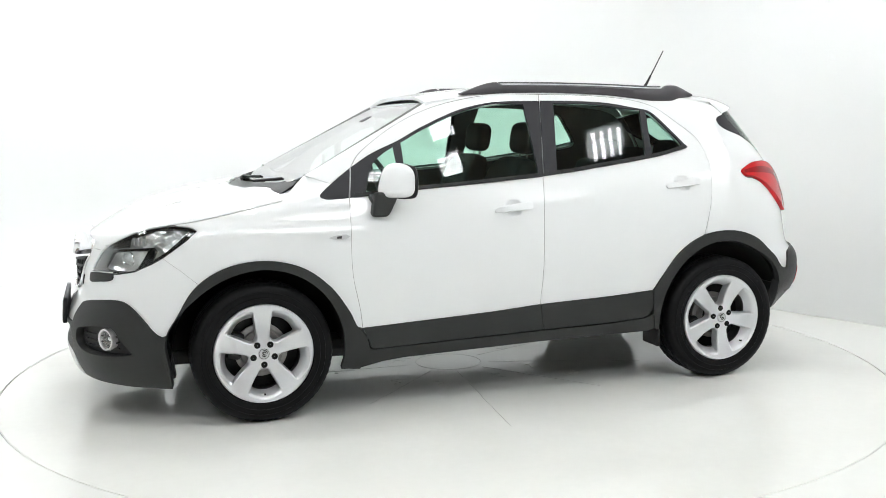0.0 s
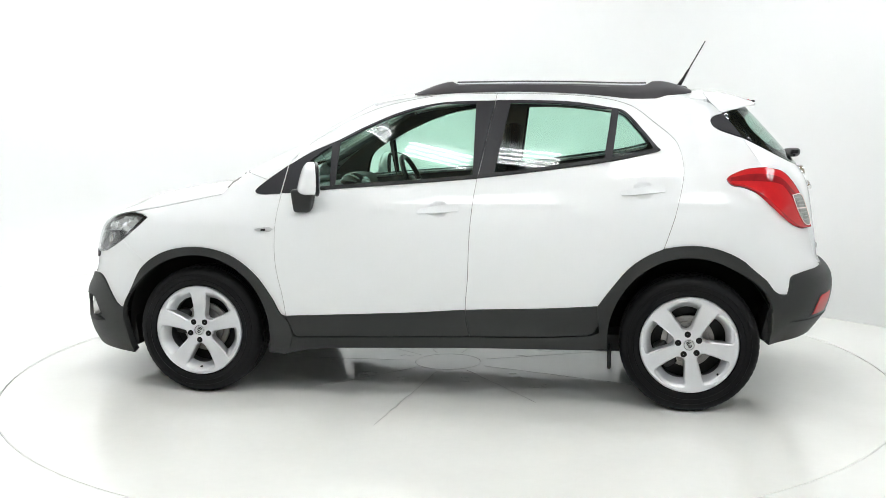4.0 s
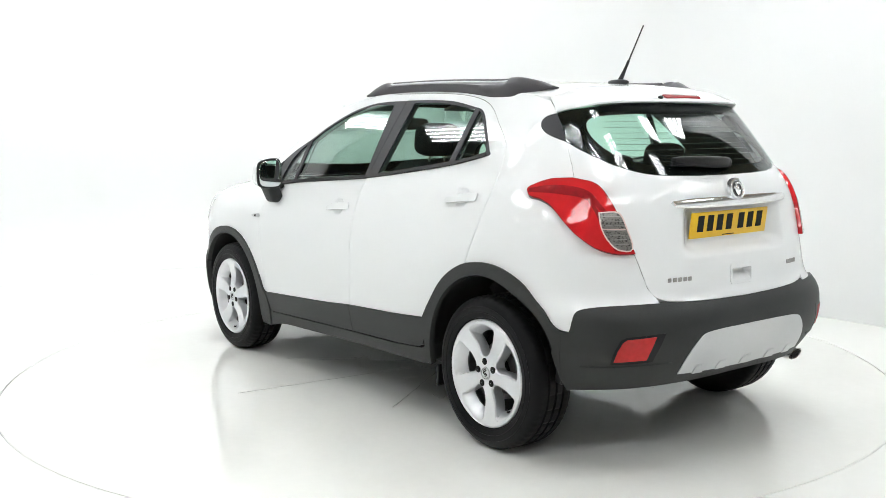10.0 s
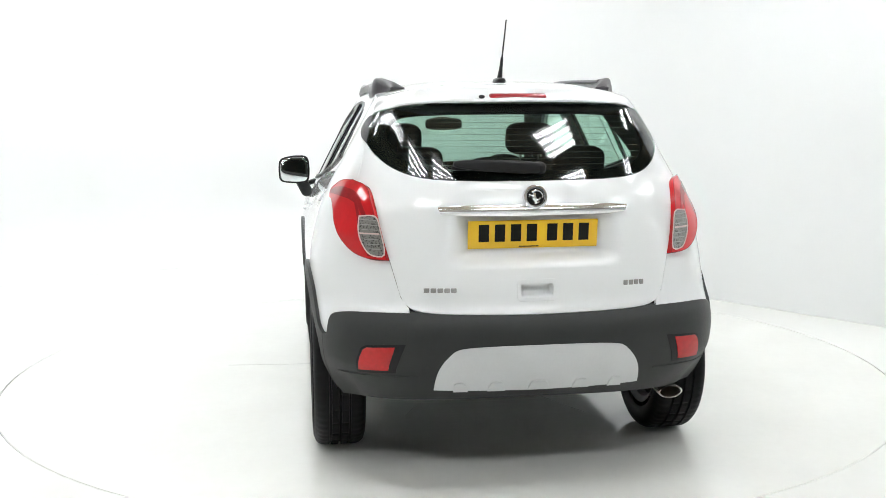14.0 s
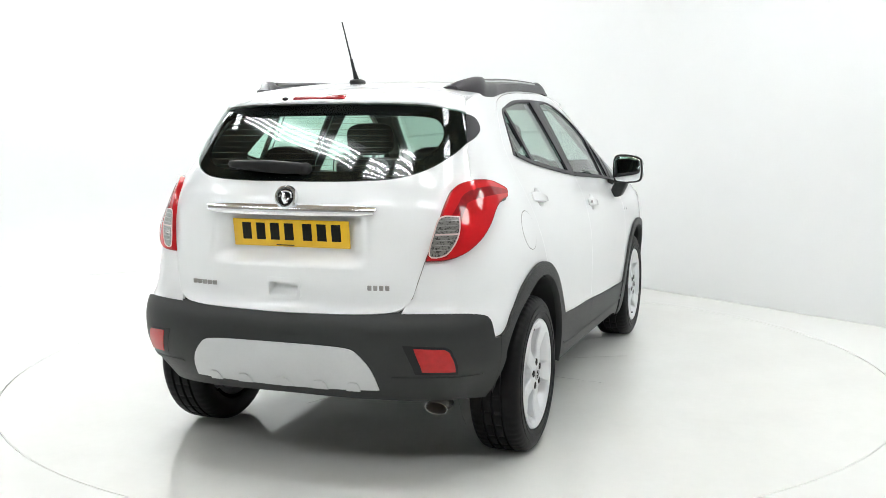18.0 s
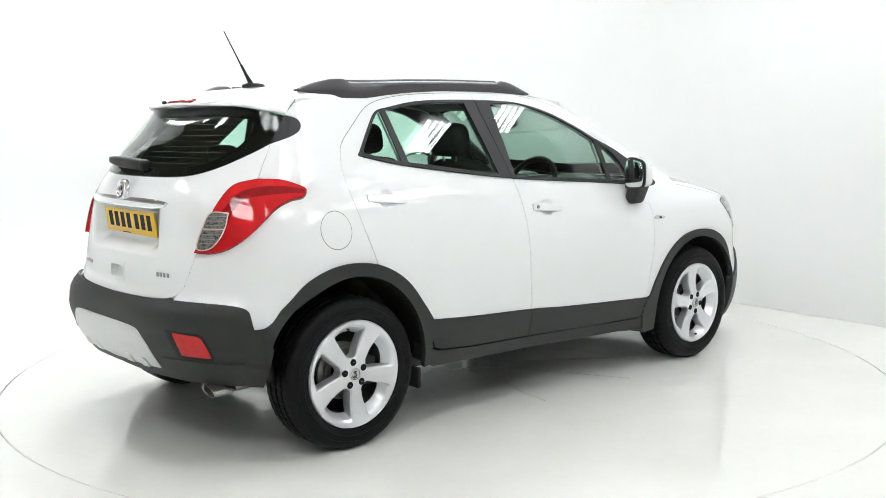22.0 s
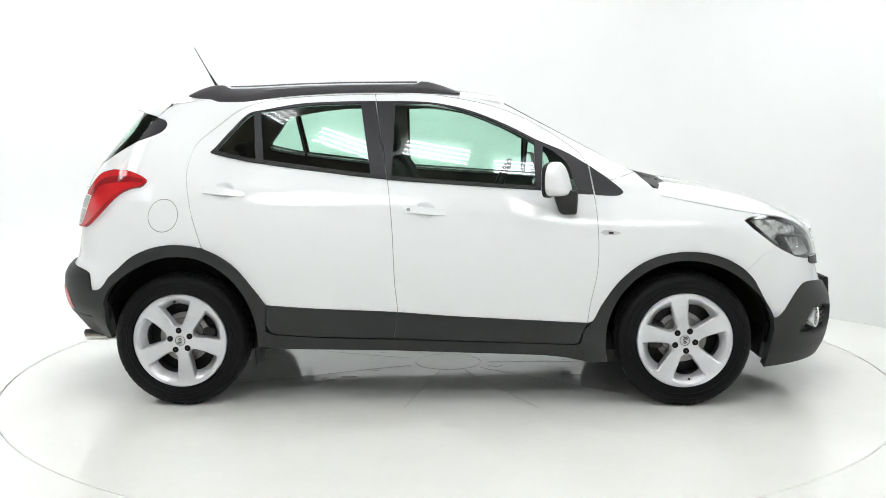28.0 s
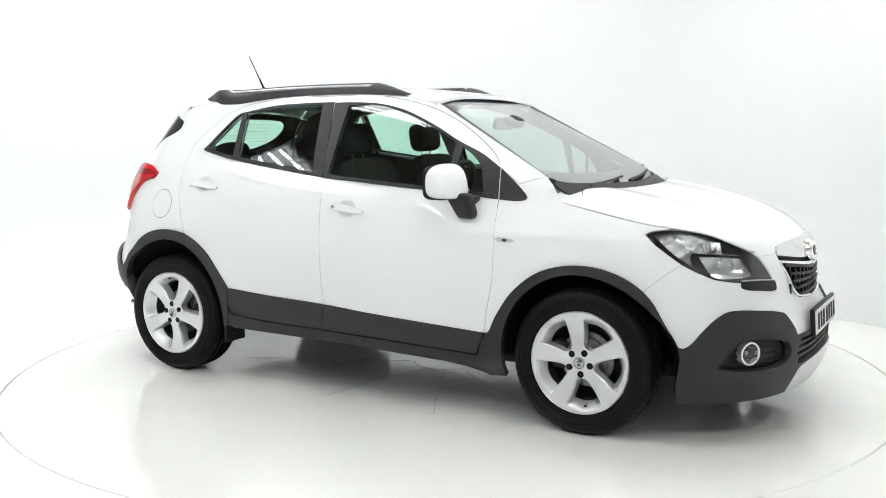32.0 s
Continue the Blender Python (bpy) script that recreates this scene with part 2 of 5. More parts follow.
def join(*bms):
    out = bms[0]
    for b in bms[1:]:
        me = bpy.data.meshes.new("tmp")
        b.to_mesh(me)
        out.from_mesh(me)
        b.free()
        bpy.data.meshes.remove(me)
    return out


def blob(rx, ry, rz, e1=.6, e2=.6, nu=28, nv=18, m=None):
    """A rounded box-like body (superellipsoid)."""
    def p(c, e):
        return math.copysign(abs(c) ** e, c)
    bm = bmesh.new()
    rows = []
    for j in range(1, nv):
        b = -math.pi / 2 + math.pi * j / nv
        rows.append([bm.verts.new((rx * p(math.cos(b), e1) * p(math.cos(2 * math.pi * i / nu), e2), ry * p(math.cos(b), e1) * p(math.sin(2 * math.pi * i / nu), e2), rz * p(math.sin(b), e1))) for i in range(nu)])
    lo, hi = bm.verts.new((0, 0, -rz)), bm.verts.new((0, 0, rz))
    for a, b in zip(rows, rows[1:]):
        for i in range(nu):
            bm.faces.new((a[i], a[(i + 1) % nu], b[(i + 1) % nu], b[i]))
    for i in range(nu):
        bm.faces.new((lo, rows[0][(i + 1) % nu], rows[0][i]))
        bm.faces.new((hi, rows[-1][i], rows[-1][(i + 1) % nu]))
    if m:
        bm.transform(m)
    return bm


def lathe(profile, n=48, m=None, closed=False):
    """Turns (radius, along) pairs about the y axis."""
    bm = bmesh.new()
    rings = [[bm.verts.new((r * math.cos(2 * math.pi * i / n), y, r * math.sin(2 * math.pi * i / n))) for i in range(n)] for r, y in profile]
    pairs = list(zip(rings, rings[1:])) + ([(rings[-1], rings[0])] if closed else [])
    for a, b in pairs:
        for i in range(n):
            bm.faces.new((a[i], a[(i + 1) % n], b[(i + 1) % n], b[i]))
    if m:
        bm.transform(m)
    return bm


def rod(points, r, n=10, m=None, ends=True):
    """A round bar along points; r is one radius or one for each point."""
    bm = bmesh.new()
    pts = [Vector(q) for q in points]
    rs = r if isinstance(r, (list, tuple)) else [r] * len(pts)
    rings = []
    for i, q in enumerate(pts):
        d = (pts[min(i + 1, len(pts) - 1)] - pts[max(i - 1, 0)]).normalized()
        a = d.orthogonal().normalized() if not rings else (side_v - d * side_v.dot(d)).normalized()
        side_v = a
        b = d.cross(a)
        rings.append([bm.verts.new(q + rs[i] * (a * math.cos(2 * math.pi * k / n) + b * math.sin(2 * math.pi * k / n))) for k in range(n)])
    for a, b in zip(rings, rings[1:]):
        for k in range(n):
            bm.faces.new((a[k], a[(k + 1) % n], b[(k + 1) % n], b[k]))
    if ends:
        bm.faces.new(rings[0][::-1])
        bm.faces.new(rings[-1])
    if m:
        bm.transform(m)
    return bm


def bend(pts, n=5):
    """A smooth open curve through points of the plane."""
    p = [np.array(q, float) for q in pts]
    p = [2 * p[0] - p[1]] + p + [2 * p[-1] - p[-2]]
    out = []
    for i in range(1, len(p) - 2):
        k = np.linalg.norm(p[i + 1] - p[i])
        d1 = (p[i + 1] - p[i - 1]) * k / (np.linalg.norm(p[i + 1] - p[i]) + np.linalg.norm(p[i] - p[i - 1]))
        d2 = (p[i + 2] - p[i]) * k / (np.linalg.norm(p[i + 2] - p[i + 1]) + k)
        for j in range(n):
            t = j / n
            out.append(tuple((1 + 2 * t) * (1 - t) ** 2 * p[i] + t * (1 - t) ** 2 * d1 + t * t * (3 - 2 * t) * p[i + 1] + t * t * (t - 1) * d2))
    return out + [tuple(p[-2])]


def halves(pts):
    """A closed outline from its left half, which runs from the middle to the middle."""
    return list(pts) + [(-q, z) for q, z in reversed(pts) if abs(q) > 1e-6]


def inset(poly, d):
    p = np.array(poly, float)
    a, b = np.roll(p, 1, 0), np.roll(p, -1, 0)
    area = np.sum(p[:, 0] * b[:, 1] - b[:, 0] * p[:, 1])
    e1, e2 = p - a, b - p
    n1 = np.stack([-e1[:, 1], e1[:, 0]], -1) / np.maximum(np.linalg.norm(e1, axis=1), 1e-9)[:, None]
    n2 = np.stack([-e2[:, 1], e2[:, 0]], -1) / np.maximum(np.linalg.norm(e2, axis=1), 1e-9)[:, None]
    m = n1 + n2
    m /= np.maximum((m * n1).sum(1), .5)[:, None]
    return p + m * d * (1 if area > 0 else -1)


def inside(q, polys):
    """Which points lie within an odd number of the outlines."""
    q = np.asarray(q, float)
    hit = np.zeros(len(q), bool)
    for poly in polys:
        p = np.asarray(poly, float)
        for a, b in zip(p, np.roll(p, -1, 0)):
            c = (a[1] > q[:, 1]) != (b[1] > q[:, 1])
            if c.any():
                x = a[0] + (q[:, 1] - a[1]) / (b[1] - a[1] if b[1] != a[1] else 1e-12) * (b[0] - a[0])
                hit ^= c & (q[:, 0] < x)
    return hit


def dense(poly, step):
    out, p = [], np.asarray(poly, float)
    for a, b in zip(p, np.roll(p, -1, 0)):
        k = np.linalg.norm(b - a)
        if k < 1e-4:
            continue
        m = max(1, int(math.ceil(k / step)))
        out += [a + (b - a) * j / m for j in range(m)]
    return np.array(out)


def skin(name, surf, outline, material, parent, side=1, off=0.0, rim=.012, step=.026, gap=.0021, holes=(), wide=1.0, label="", up=False):
    """A panel: the outline, cut out of a surface, with turned-in edges. side -1: mirrored to the right. wide: metres per unit of the surface's second way."""
    S = np.array([1.0, wide])
    loops = [dense(inset(np.array(outline) * S, gap), step)] + [dense(inset(np.array(h) * S, -gap), step) for h in holes]
    flat = np.concatenate(loops)
    lo, hi = flat.min(0), flat.max(0)
    gx, gy = np.meshgrid(np.arange(lo[0], hi[0], step), np.arange(lo[1], hi[1], step))
    gx = gx + (np.arange(gx.shape[0]) % 2)[:, None] * step / 2
    grid = np.stack([gx.ravel(), gy.ravel()], -1)
    grid = grid[inside(grid, loops)] if len(grid) else grid
    if len(grid):
        near = np.array([np.min(((flat - q) ** 2).sum(1)) for q in grid])
        grid = grid[near > (.45 * step) ** 2]
    allp = np.concatenate([flat, grid]) if len(grid) else flat
    edges, k = [], 0
    for lp in loops:
        edges += [(k + i, k + (i + 1) % len(lp)) for i in range(len(lp))]
        k += len(lp)
    vs, es, fs, ov, oe, of = mathutils.geometry.delaunay_2d_cdt([Vector(q) for q in allp], edges, [], 0, 1e-6)
    V = np.array([tuple(v) for v in vs])
    F = np.array([tuple(f) for f in fs if len(f) == 3])
    F = F[inside(V[F].mean(1), loops)]
    U = V / S
    P = surf(U[:, 0], U[:, 1])
    h = 1e-3
    du = surf(U[:, 0] + h, U[:, 1]) - surf(U[:, 0] - h, U[:, 1])
    dv = surf(U[:, 0], U[:, 1] + h) - surf(U[:, 0], U[:, 1] - h)
    N = np.cross(du, dv)
    N /= np.maximum(np.linalg.norm(N, axis=1), 1e-12)[:, None]
    C = P - np.stack([P[:, 0].clip(-1.2, 1.2), 0 * P[:, 0], 0 * P[:, 0] + (0 if up else .7)], -1)
    if up:
        N *= np.where(N[:, 2] < 0, -1, 1)[:, None]
    else:
        N *= np.where((N * C * [1, 1, .3]).sum(1) < 0, -1, 1)[:, None]
    P = P + off * N
    P[:, 1] *= side
    N[:, 1] *= side
    A = np.cross(P[F[:, 1]] - P[F[:, 0]], P[F[:, 2]] - P[F[:, 0]])
    flip = (A * N[F[:, 0]]).sum(1) < 0
    F[flip] = F[flip][:, ::-1]
    count = {}
    for f in F:
        for i in range(3):
            e = (f[i], f[(i + 1) % 3])
            count[e] = 1
    border = [e for e in count if (e[1], e[0]) not in count]
    verts, norms, faces = [*P], [*N], [tuple(map(int, f)) for f in F]
    if rim:
        ring = {}
        acc = {}
        for a, b in border:
            t = np.cross(P[b] - P[a], N[a])
            t /= max(np.linalg.norm(t), 1e-9)
            for v in (a, b):
                acc[v] = acc.get(v, 0) + t
        for v, t in acc.items():
            t = t / max(np.linalg.norm(t), 1e-9)
            e = min(.0008, rim * .3)
            ring[v] = len(verts)
            verts += [P[v] + t * e - N[v] * e * 1.6, P[v] + t * e * .3 - N[v] * rim]
            nn = t * .95 + N[v] * .3
            norms += [nn / np.linalg.norm(nn), t]
        for a, b in border:
            faces += [(int(b), int(a), ring[a], ring[b]), (ring[b], ring[a], ring[a] + 1, ring[b] + 1)]
    return link(name, verts, faces, material, parent, label, True, norms)


def disc(u, v):
    """A wheel's face, in the plane across its axle."""
    r = np.hypot(u, v)
    return np.stack([u, .012 - .009 * ramp((r - .05) / .09) + .014 * ramp((r - .12) / .11), v], -1)


# ---- the studio ----
TABLE_R = 2.505
TABLE_Y = .054


def ring_sheet(name, r0, outline, z, material, label, category):
    """A flat sheet from a round hole out to a rectangle."""
    n = 128
    v, f = [], []
    for i in range(n):
        a = 2 * math.pi * i / n
        c, s = math.cos(a), math.sin(a)
        k = min(outline / max(abs(c), 1e-6), outline / max(abs(s), 1e-6))
        v += [(r0 * c, r0 * s + TABLE_Y, z - .03), (r0 * c, r0 * s + TABLE_Y, z), (r0 * 1.5 * c, r0 * 1.5 * s, z), (k * c, k * s, z)]
    for i in range(n):
        j = (i + 1) % n
        for q in range(3):
            f.append((4 * i + q, 4 * i + q + 1, 4 * j + q + 1, 4 * j + q))
    f = [q[::-1] for q in f]
    ob = link(name, v, f, material, None, smooth=False)
    return tagged(ob, label, category, kind="structure")


floor = ring_sheet("floor", TABLE_R + .006, 14.0, 0.0, FLOOR, "glossy white painted studio floor with a round cut-out", "floor")

# pit below the joint, so that the gap round the table is dark
pit = part("turntable_pit", lathe([(0.001, -.06), (TABLE_R + .2, -.06)], 96, pose(0, TABLE_Y, 0, 90)), SEAM, None)
tagged(pit, "dark pit under the rim of the turntable", "pit", kind="structure")


def wall_run(name, pts, height, cove, material, label):
    """A wall along a line on the floor, with a rounded foot of the given radius and a thickness."""
    prof = [(cove * (1 - math.sin(a)), cove * (1 - math.cos(a))) for a in np.linspace(0, math.pi / 2, 9)] if cove else [(0, 0)]
    prof = prof + [(0, height), (-.12, height), (-.12, 0)]
    P = [np.array(q, float) for q in pts]
    v, f = [], []
    for i, q in enumerate(P):
        d = P[min(i + 1, len(P) - 1)] - P[max(i - 1, 0)]
        d /= np.linalg.norm(d)
        nrm = np.array([d[1], -d[0]])
        for o, z in prof:
            w = q + nrm * o
            v.append((w[0], w[1], z + (.0 if z else .0015)))
    m = len(prof)
    for i in range(len(P) - 1):
        for k in range(m - 1):
            f.append((i * m + k, (i + 1) * m + k, (i + 1) * m + k + 1, i * m + k + 1))
    ob = link(name, v, f, material, None)
    ob.data.set_sharp_from_angle(angle=radians(40))
    return tagged(ob, label, "wall", kind="structure")


# the back wall runs in one curve from far left, round the back, to the oblique wall on the right
BACK = bend([(-4.95, 2.5), (-4.6, 3.4), (-3.5, 4.45), (-2.0, 4.9), (-.3, 4.6)], 10)[:-1] + bend([(-.3, 4.6), (.7, 3.95), (1.25, 3.27)], 6)
wall_run("wall_back", BACK, 4.2, .7, WALL, "seamless white studio wall curving into the floor")
wall_run("wall_right", [(1.2, 3.334), (2.04, 2.25), (3.05, .97), (3.6, .28)], 4.2, 0.0, WALL, "plain white studio wall meeting the floor in a straight line")
# three low walls out of view, added to bounce fill light towards the car
wall_run("fill_wall_left", [(-6.6, -10.0), (-6.6, -2.0), (-5.9, .9), (-4.95, 2.5)], 2.2, 0.0, WALL, "unseen plain white wall beside the turntable, added to bounce fill light")
wall_run("fill_wall_near", [(6.6, -10.0), (-6.6, -10.0)], 2.2, 0.0, WALL, "unseen plain white wall facing the turntable, added to bounce fill light")
wall_run("fill_wall_far_right", [(3.62, .25), (5.4, -2.0), (6.6, -4.2), (6.6, -10.0)], 2.2, 0.0, WALL, "unseen plain white wall beyond the turntable, added to bounce fill light")
wall_run("wall_shed", [(11, 11), (11, -12.0), (-11, -12.0), (-11, 11), (11, 11)], 6.4, 0.0, SHED, "brown shed wall round the open studio")

ceil = part("ceiling", rbox(30, 30, .1, .01, 1, pose(0, 0, 6.45)), CEIL, None, smooth=False)
tagged(ceil, "brown boarded timber roof of the shed high above", "ceiling", kind="structure")


def tube_light():
    """A rack of five bare tubes under a white tray; most copies are added fill lights."""
    rack = tagged(new("tube_light"), "out-of-view rack of five glowing fluorescent tubes under a white tray, mostly added as fill", "ceiling light", "studio tube racks")
    part("tray", rbox(1.75, .95, .05, .01, 1, pose(0, 0, .09)), HOUSING, rack)
    for k in range(2):
        part("end_cap", rbox(.05, .95, .09, .008, 1, pose((-1 if k else 1) * .86, 0, .04)), HOUSING, rack)
    for k in range(5):
        part("tube", rod([(-.82, -.38 + .19 * k, 0), (.82, -.38 + .19 * k, 0)], .022, 8), TUBE, rack, "glowing white tube")
    return rack


def small_light(length=.70, gap=.10, name="short_tube_light", words="small rack of four short glowing tubes in a white tray", group="short tube racks"):
    """Four thin tubes under an open tray."""
    rack = tagged(new(name), words, "ceiling light", group)
    part("tray", rbox(length, 3 * gap + .14, .04, .008, 1, pose(0, 0, .06)), HOUSING, rack)
    for k in range(4):
        part("tube", rod([(-length / 2 + .04, (k - 1.5) * gap, 0), (length / 2 - .04, (k - 1.5) * gap, 0)], min(.022, gap * .24), 8), TUBE, rack, "glowing white tube")
    return rack


def panel_light():
    """A compact lamp: four fat tubes side by side in a white tray."""
    lamp = tagged(new("fat_tube_light"), "compact ceiling lamp with four fat glowing tubes", "ceiling light", "fat tube lamps")
    part("tray", rbox(.42, .40, .04, .01, 1, pose(0, 0, .065)), HOUSING, lamp)
    for k in range(4):
        part("tube", rod([(-.19, (k - 1.5) * .092, 0), (.19, (k - 1.5) * .092, 0)], .030, 12), TUBE, lamp, "glowing white tube")
    return lamp


def spread(first, places):
    first.matrix_basis = pose(*places[0][:3], 0, 0, places[0][3])
    for x, y, z, a in places[1:]:
        copy_thing(first, pose(x, y, z, 0, 0, a))


# long racks over the middle of the table; those above the camera, at its sides and along the wall are unseen, added
# fill
spread(tube_light(), [(-1.4, -5.3, 3.9, 0), (1.6, -5.1, 3.9, 0), (-1.6, -6.0, 5.0, 0), (1.8, -6.0, 5.0, 0), (-4.8, -4.2, 4.3, 60), (4.8, -4.6, 4.3, 120), (-5.3, -1.4, 4.4, 80), (5.4, -1.6, 4.4, 100), (-1.5, .6, 4.2, 90), (1.5, .3, 4.2, 90), (-2.6, 3.8, 3.9, 20), (-1.6, 2.9, 4.4, 5)])
# a chain of racks from the far left round the front of the table, then short racks and compact lamps to the right
spread(small_light(1.20, .055, "thin_tube_light", "rack of four thin glowing tubes in a white tray", "thin tube racks"), [(-4.25, 2.2, 3.8, 123), (-3.45, .85, 3.8, 130), (-2.45, -.85, 3.8, 131), (-1.72, -1.62, 3.8, 131)])
spread(small_light(.64, .062, "slim_tube_light", "slim rack of four short glowing tubes in a white tray", "slim tube racks"), [(-.2, -2.55, 3.8, -19), (-.92, -2.40, 3.8, -33), (.75, -2.8, 3.8, -4)])
spread(small_light(.50, .08), [(2.86, -.58, 3.8, -58), (2.96, -1.50, 3.8, -50), (3.30, .15, 3.8, -50), (-3.2, -.1, 3.8, 130), (.5, 3.25, 3.75, -38)])
spread(panel_light(), [(1.22, -1.83, 3.8, 40), (1.60, -2.33, 3.8, 40)])

# ---- the turntable ----
turntable = tagged(new("turntable"), "round white painted turntable with worn joints, flush with the floor", "turntable")
part("top", lathe([(TABLE_R, -.05), (TABLE_R, -.004), (TABLE_R - .004, 0), (2.0, 0), (1.2, 0), (.001, 0)], 160, pose(0, 0, 0, 90)), TABLE, turntable)


def strip(pts, w, h=.0016):
    bm = bmesh.new()
    rows = []
    for i, q in enumerate(pts):
        a, b = pts[max(i - 1, 0)], pts[min(i + 1, len(pts) - 1)]
        d = Vector((b[0] - a[0], b[1] - a[1], 0)).normalized()
        n = Vector((-d.y, d.x, 0)) * w * (.5 + .35 * math.sin(i * 2.3))
        c = Vector((q[0], q[1], 0))
        rows.append([bm.verts.new(c - n), bm.verts.new(c - n * .4 + Vector((0, 0, h))), bm.verts.new(c + n * .4 + Vector((0, 0, h))), bm.verts.new(c + n)])
    for a, b in zip(rows, rows[1:]):
        for k in range(3):
            bm.faces.new((a[k], a[k + 1], b[k + 1], b[k]))
    return bm


part("centre_joint", strip([(.197 * math.cos(a), .197 * math.sin(a)) for a in np.linspace(0, 2 * math.pi, 61)], .005), CRACK, turntable, "thin grey ring joint")
rnd = random.Random(4)
for k in range(9):
    a = math.radians(40 * k + 8 + rnd.uniform(-14, 14))
    r1 = .95 + .5 * rnd.random()
    part("crack", strip([((.24 + (r1 - .24) * u) * math.cos(a) + rnd.uniform(-.004, .004), (.24 + (r1 - .24) * u) * math.sin(a) + rnd.uniform(-.004, .004)) for u in np.linspace(0, 1, 14)], .0035), CRACK, turntable)
for k in range(14):
    a, r = rnd.uniform(0, 6.28), rnd.uniform(.25, .8)
    x0, y0, b = r * math.cos(a), r * math.sin(a), rnd.uniform(0, 6.28)
    part("crack", strip([(x0 + .05 * u * math.cos(b + .5 * math.sin(4 * u + k)), y0 + .05 * u * math.sin(b + .5 * math.sin(4 * u + k))) for u in np.linspace(0, rnd.uniform(1, 3), 8)], .0035), CRACK, turntable)


# ---- the car ----
car = tagged(new("car"), "white five-door compact SUV with grey cladding and silver alloy wheels", "car")


def shoulder(s):
    """Height of the front wing's top edge at s."""
    z = 1.0
    for _ in range(8):
        z = float(BON_S(wrap(s, min(z, 1.3))[0]))
    return z


GAP_B = bend([(-.291, 1.585), (-.262, 1.40), (-.216, 1.157), (-.190, .925), (-.178, .642), (-.166, .488), (-.186, .352)])
GAP_F = bend([(.803, 1.215), (.826, 1.07), (.84, .865), (.836, .697), (.802, .525), (.79, .431)])
FRAME_F = bend([(-.291, 1.585), (-.068, 1.585), (.109, 1.566), (.344, 1.512), (.547, 1.423), (.746, 1.288), (.803, 1.215)])
FRAME_R = bend([(-.291, 1.585), (-.601, 1.578), (-.837, 1.556), (-.981, 1.515), (-1.092, 1.434), (-1.212, 1.325), (-1.252, 1.207), (-1.235, 1.095), (-1.194, .956), (-1.148, .818)])
SILL_W = bend([(-.832, .524), (-.575, .506), (-.166, .488), (.11, .467), (.79, .431)])
SILL_REAR = [q for q in SILL_W if q[0] <= -.1659]
SILL_FRONT = [q for q in SILL_W if q[0] >= -.1661]
GAP_B_UP = [q for q in GAP_B if q[1] >= .4879]
GAP_B_LOW = [q for q in GAP_B if q[1] <= .4881]
ARCH_F = bend([(.79, .431), (.818, .443), (.859, .524), (.954, .654), (1.092, .753), (1.273, .791), (1.46, .762), (1.605, .664), (1.672, .501), (1.691, .453)])
ARCH_R = bend([(-.832, .524), (-.886, .60), (-.996, .73), (-1.137, .81), (-1.289, .832), (-1.42, .815), (-1.53, .76), (-1.59, .675), (-1.615, .625), (-1.65, .598), (-1.694, .593)])
EDGE = [(.377 + (1.531 - z) * 1.880, z) for z in np.linspace(1.531, 1.181, 8)]
ROOF_SIDE = [(x, float(ROOF_E(x))) for x in np.linspace(-1.50, .36, 30)]
LAMP_LOW = bend([(-1.998, .90), (-1.921, .902), (-1.85, .921), (-1.779, .965), (-1.704, 1.027), (-1.635, 1.083), (-1.566, 1.111), (-1.508, 1.121), (-1.486, 1.15), (-1.529, 1.172), (-1.614, 1.194), (-1.722, 1.199)], 4)
LAMP_IN = bend([(-1.722, 1.199), (-1.822, 1.176), (-1.878, 1.119), (-1.929, 1.039), (-1.998, .90)], 5)
TG_LOW = bend([(-1.998, .90), (-2.032, .817), (-2.057, .763), (-2.097, .725), (-2.162, .707), (-2.364, .698), (S_TAIL, .694)], 4)
BUMP_R = bend([(-1.694, .593), (-1.728, .668), (-1.80, .69), (-1.948, .699), (-2.11, .702)], 4)
GLASS_LOW = bend([(S_TAIL, 1.205), (-2.299, 1.207), (-2.09, 1.217), (-1.95, 1.247), (-1.815, 1.297), (-1.679, 1.35)], 5)
SEAM_TOP = (-1.588, 1.471)
GLASS_TIP = bend([(-1.679, 1.35), (-1.532, 1.384), (-1.468, 1.41), (-1.458, 1.437), (-1.493, 1.458), SEAM_TOP], 5)
TAIL_SEAM = bend([(-1.679, 1.35), (-1.648, 1.405), SEAM_TOP], 4)
HEAD = bend([(1.615, .941), (1.668, .957), (1.785, .963), (1.895, .948), (1.99, .918), (2.085, .874), (2.155, .83), (2.222, .733)], 5) + bend([(2.222, .733), (2.114, .731), (2.0, .731), (1.893, .749), (1.807, .786), (1.718, .844), (1.65, .898), (1.615, .941)], 5)[1:-1]
GREY_TOP = bend([(1.691, .453), (1.715, .449), (1.75, .474), (1.79, .516), (1.873, .577), (1.947, .609), (2.06, .606), (2.245, .574), (2.266, .535), (2.285, .465)], 5)
DLO_F = bend([(-.2855, 1.547), (-.126, 1.546), (.022, 1.536), (.198, 1.497), (.401, 1.416), (.544, 1.344), (.687, 1.283), (.7995, 1.2165)], 5) + bend([(.8225, 1.071), (.755, 1.075), (.508, 1.100), (.169, 1.124), (-.2165, 1.152)], 4)
GL_F = bend([(-.185, 1.528), (-.008, 1.530), (.198, 1.484), (.400, 1.402), (.529, 1.335)], 5) + [(.531, 1.115), (.169, 1.14), (-.193, 1.168)]
QGL_F = bend([(.573, 1.314), (.643, 1.272), (.698, 1.216), (.741, 1.093)], 4) + [(.56, 1.112)]
